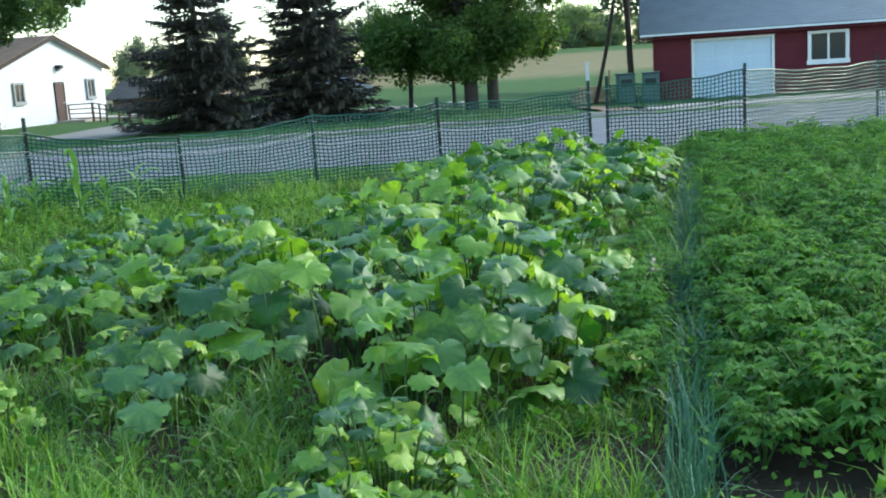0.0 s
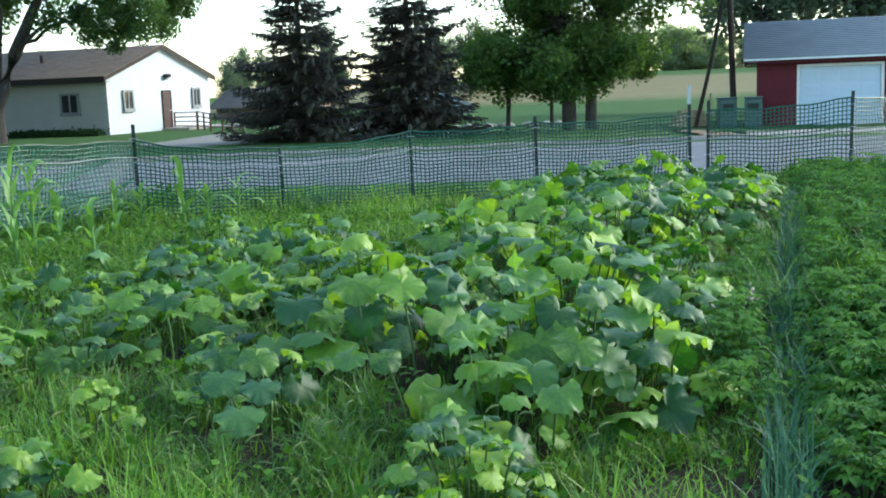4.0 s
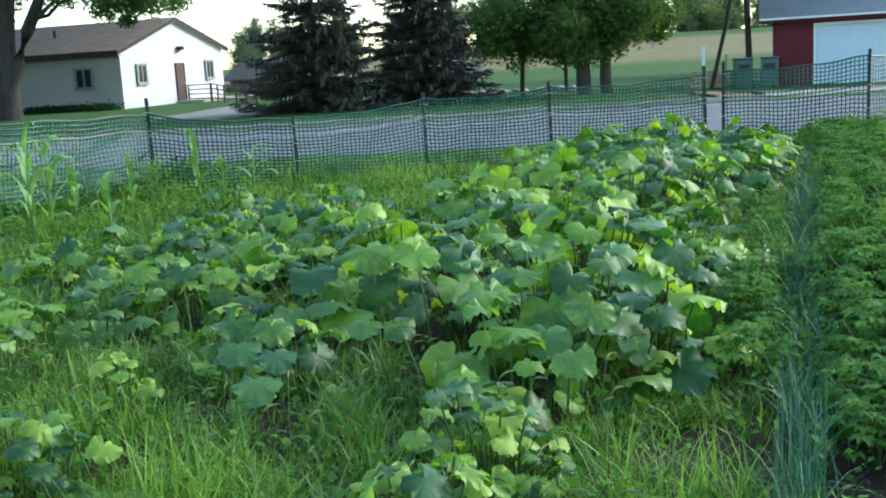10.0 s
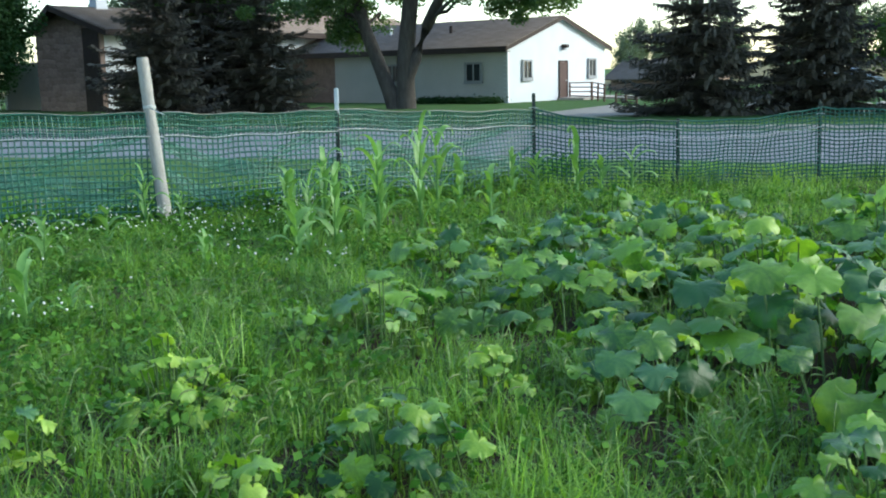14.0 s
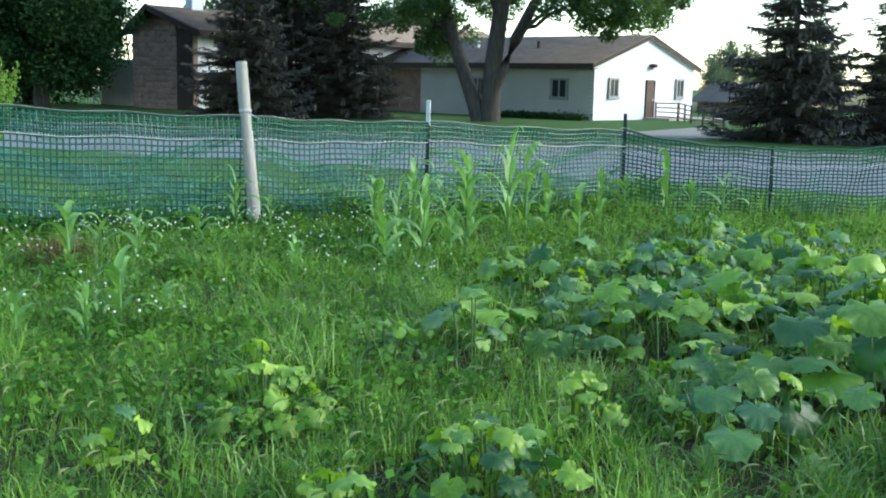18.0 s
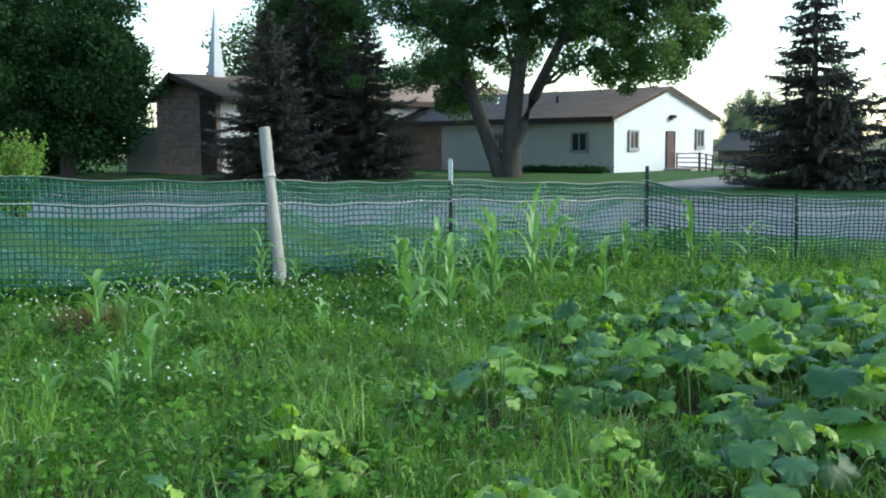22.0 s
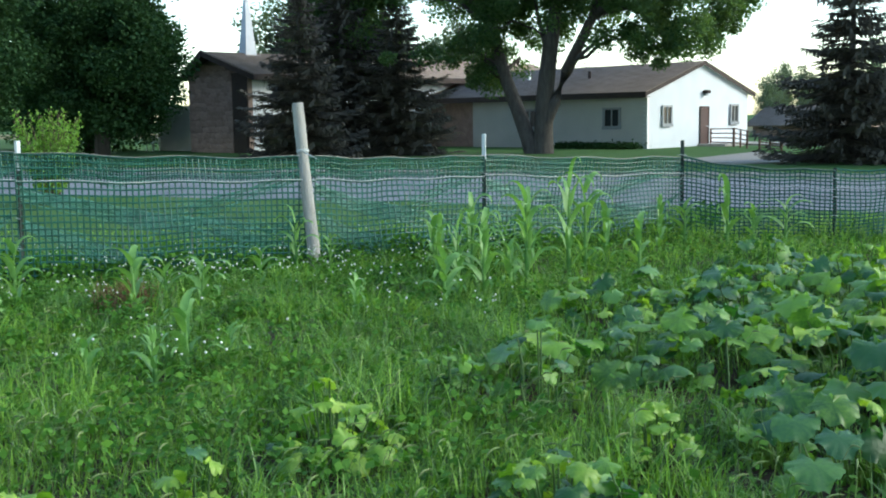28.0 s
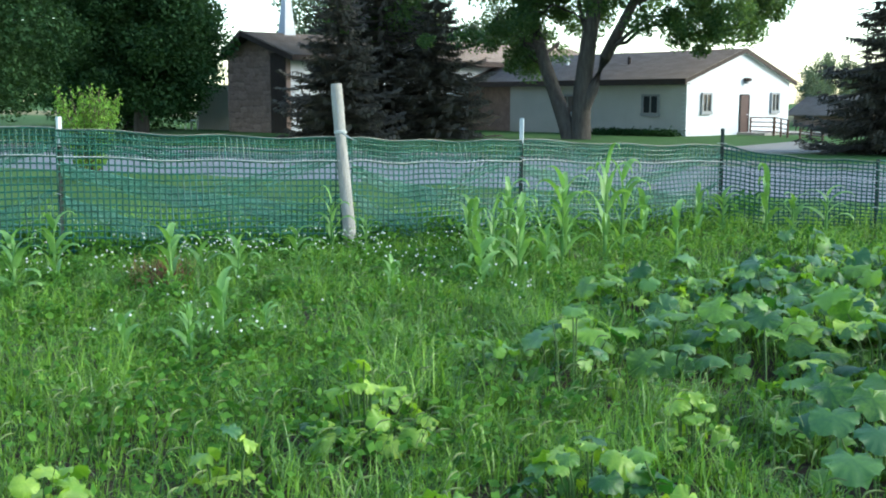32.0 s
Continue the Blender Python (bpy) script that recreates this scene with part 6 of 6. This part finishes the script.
    v = (cv[None] * sc * rng.uniform(0.8, 1.2, (n, len(cv), 1)) + at[:, None]).reshape(-1, 3)
    f = (cf[None] + (np.arange(n) * len(cv))[:, None, None]).reshape(-1, 3)
    tagged(new("soil_clods", mesh_from("soil_clods", v, f, M["clod"], True)), "crumbly brown soil clods on bare earth", "soil", kind="stuff")
    # taller lime-green tufts
    tx, ty, tr = sector(420, 2.4, 10.5, 1.1, rng, -62, 16)
    ok = ~in_mounds(tx, ty, MOUND + SMALL, 0.9) & (tx < 0.86 + 0.243 * (ty - 2.7) - 0.25) & ((tx - 0.7) ** 2 + (ty - 3.6) ** 2 > 0.2) & ((tx > -1.2) | (ty > 4.6) | (rng.random(len(tx)) < 0.12))
    tx, ty = np.repeat(tx[ok], 46), np.repeat(ty[ok], 46)
    n = len(tx)
    tb = np.stack([tx + rng.normal(0, 0.05, n), ty + rng.normal(0, 0.05, n), np.zeros(n)], -1)
    v, f = ribbons(tb, rng.uniform(0.14, 0.30, n) * np.where((tx > -0.5) & (ty < 4.6), 0.62, 1.0), rng.uniform(0.007, 0.014, n), np.abs(rng.normal(0.7, 0.35, n)), rng.uniform(0, 6.28, n), 0.9, 5, rng)
    tagged(new("grass_tufts", mesh_from("grass_tufts", v, f, M["tuft"])), "bright lime-green grass tufts in the meadow", "grass", kind="stuff")
    # heads of foxtail grass
    x, y, r = sector(800, 2.6, 9.0, 1.2, rng, -62, 6)
    ok = ~in_mounds(x, y, MOUND, 0.8) & (swell(x, y, 1.9, 3.0) > 0.42)
    pieces = []
    for px, py in zip(x[ok], y[ok]):
        h, a, b = rng.uniform(0.2, 0.36), rng.uniform(-0.9, 2.0), rng.uniform(0.06, 0.16)
        u = np.linspace(0, 1, 5)
        c = np.stack([px + b * u ** 2 * math.cos(a), py + b * u ** 2 * math.sin(a), h * u], -1)
        pieces.append(tube_arrays(c, np.full(5, 0.0013), 3))
        e = np.linspace(0, 1, 5)
        L = rng.uniform(0.05, 0.085)
        hd = c[-1] + np.stack([L * e * math.cos(a) * (0.5 + 0.5 * e), L * e * math.sin(a) * (0.5 + 0.5 * e), L * (0.75 * e - 0.55 * e ** 2)], -1)
        pieces.append(tube_arrays(hd, 0.0042 * np.sin(np.pi * (0.1 + 0.85 * e)) + 0.0006, 5))
    v, f = merged(pieces)
    tagged(new("grass_heads", mesh_from("grass_heads", v, f, M["seed"], True)), "pale bent foxtail seed heads above the grass", "grass", kind="stuff")
    # low broad weeds
    x, y, r = sector(52000, 2.3, 13.5, 1.15, rng)
    soil = np.exp(-(((x - 0.8) / 0.4) ** 2 + ((y - 3.3) / 0.4) ** 2))
    ok = (rng.random(len(x)) < (0.25 + 0.75 * (swell(x, y, 1.3, 5.0) > 0.55) + 0.6 * (x < -4.8)) * (1 - 0.85 * np.clip(soil, 0, 1)) * np.where(in_mounds(x, y, MOUND + FAR_MOUND + SIDE_PATCH, 0.9), 0.25, 1.0))
    c = np.stack([x[ok], y[ok], rng.uniform(0.02, 0.20, ok.sum())], -1)
    v, f = leaf_quads(c, 0.046, rng, 0.1, True)
    tagged(new("weeds", mesh_from("weeds", v, f, M["weed"])), "low broad-leaved green weeds near the soil", "weeds", kind="stuff")
    # clover flowers, thick along the near fence
    n = 1250
    u = rng.random(n)
    fx = np.where(u < 0.86, rng.uniform(-10.2, -5.6, n), rng.uniform(-6.5, -3.8, n))
    fy = np.where(u < 0.86, 9.9 + (fx + 7.0) * 1.15 + rng.normal(-1.0, 1.5, n), rng.uniform(4, 9, n))
    ok = (swell(fx, fy, 2.2, 0.9) > np.where(u < 0.86, 0.28, 0.6)) & (fy > 3.6)
    fx, fy = fx[ok], fy[ok]
    ball = bmesh.new()
    bmesh.ops.create_icosphere(ball, subdivisions=1, radius=0.0092)
    bv = np.array([v.co[:] for v in ball.verts])
    bf = np.array([[v.index for v in fc.verts] for fc in ball.faces])
    ball.free()
    hz = rng.uniform(0.13, 0.32, len(fx)) + 0.10 * np.clip((fy - 8.6 - (fx + 7.0) * 1.15) / 1.6, 0, 1) * rng.random(len(fx))
    v = (bv[None] * rng.uniform(0.6, 1.25, len(fx))[:, None, None] + np.stack([fx, fy, hz], -1)[:, None]).reshape(-1, 3)
    f = (bf[None] + (np.arange(len(fx)) * len(bv))[:, None, None]).reshape(-1, 3)
    tagged(new("clover_flowers", mesh_from("clover_flowers", v, f, M["clover"])), "small white clover flowers along the fence", "flowers", kind="stuff")
    sb = np.stack([fx, fy, np.zeros(len(fx))], -1)
    v, f = ribbons(sb, hz, np.full(len(fx), 0.004), np.zeros(len(fx)), np.zeros(len(fx)), 0.0, 2, rng)
    c = np.repeat(sb, 9, 0) + rng.normal(0, 1, (9 * len(fx), 3)) * np.array([0.07, 0.07, 0.0])
    c[:, 2] = rng.uniform(0.03, 0.17, len(c))
    v2, f2 = leaf_quads(c, 0.042, rng, 0.0)
    v, f = merged([(v, f), (v2, f2)])
    tagged(new("clover_leaves", mesh_from("clover_leaves", v, f, M["weed"])), "dark green clover foliage along the fence", "clover", kind="stuff")
    # rank weeds against the near side fence
    n = 30000
    k = rng.random(n)
    wx = -4.9 - 6.5 * k
    wy = np.interp(wx, [-13.6, -11.4, -9.15, -7.36, -6.3, -4.93], [1.2, 4.0, 6.65, 9.02, 10.85, 13.66]) + np.where(rng.random(n) < 0.5, rng.normal(0.22, 0.3, n), 0.2 + 2.2 * rng.random(n))
    c = np.stack([wx, wy, 0.24 * rng.random(n) ** 1.5 * (0.5 + swell(wx, wy, 2.4, 1.5))], -1)
    v, f = leaf_quads(c, 0.06, rng, 0.1)
    tagged(new("fence_weeds", mesh_from("fence_weeds", v, f, M["weed"])), "rank dark green weeds along the net fence", "weeds", kind="stuff")
    # dry stems
    n = 420
    b = np.stack([-7.2 + rng.normal(0, 0.16, n), 6.25 + rng.normal(0, 0.12, n), np.zeros(n)], -1)
    v, f = ribbons(b, rng.uniform(0.14, 0.34, n), np.full(n, 0.011), np.abs(rng.normal(0.5, 0.4, n)), rng.uniform(0, 6.28, n), 1.0, 4, rng)
    tagged(new("dry_stems", mesh_from("dry_stems", v, f, M["dry"])), "reddish-brown dead stems beside the fence", "dead grass", kind="stuff")


build_grass()
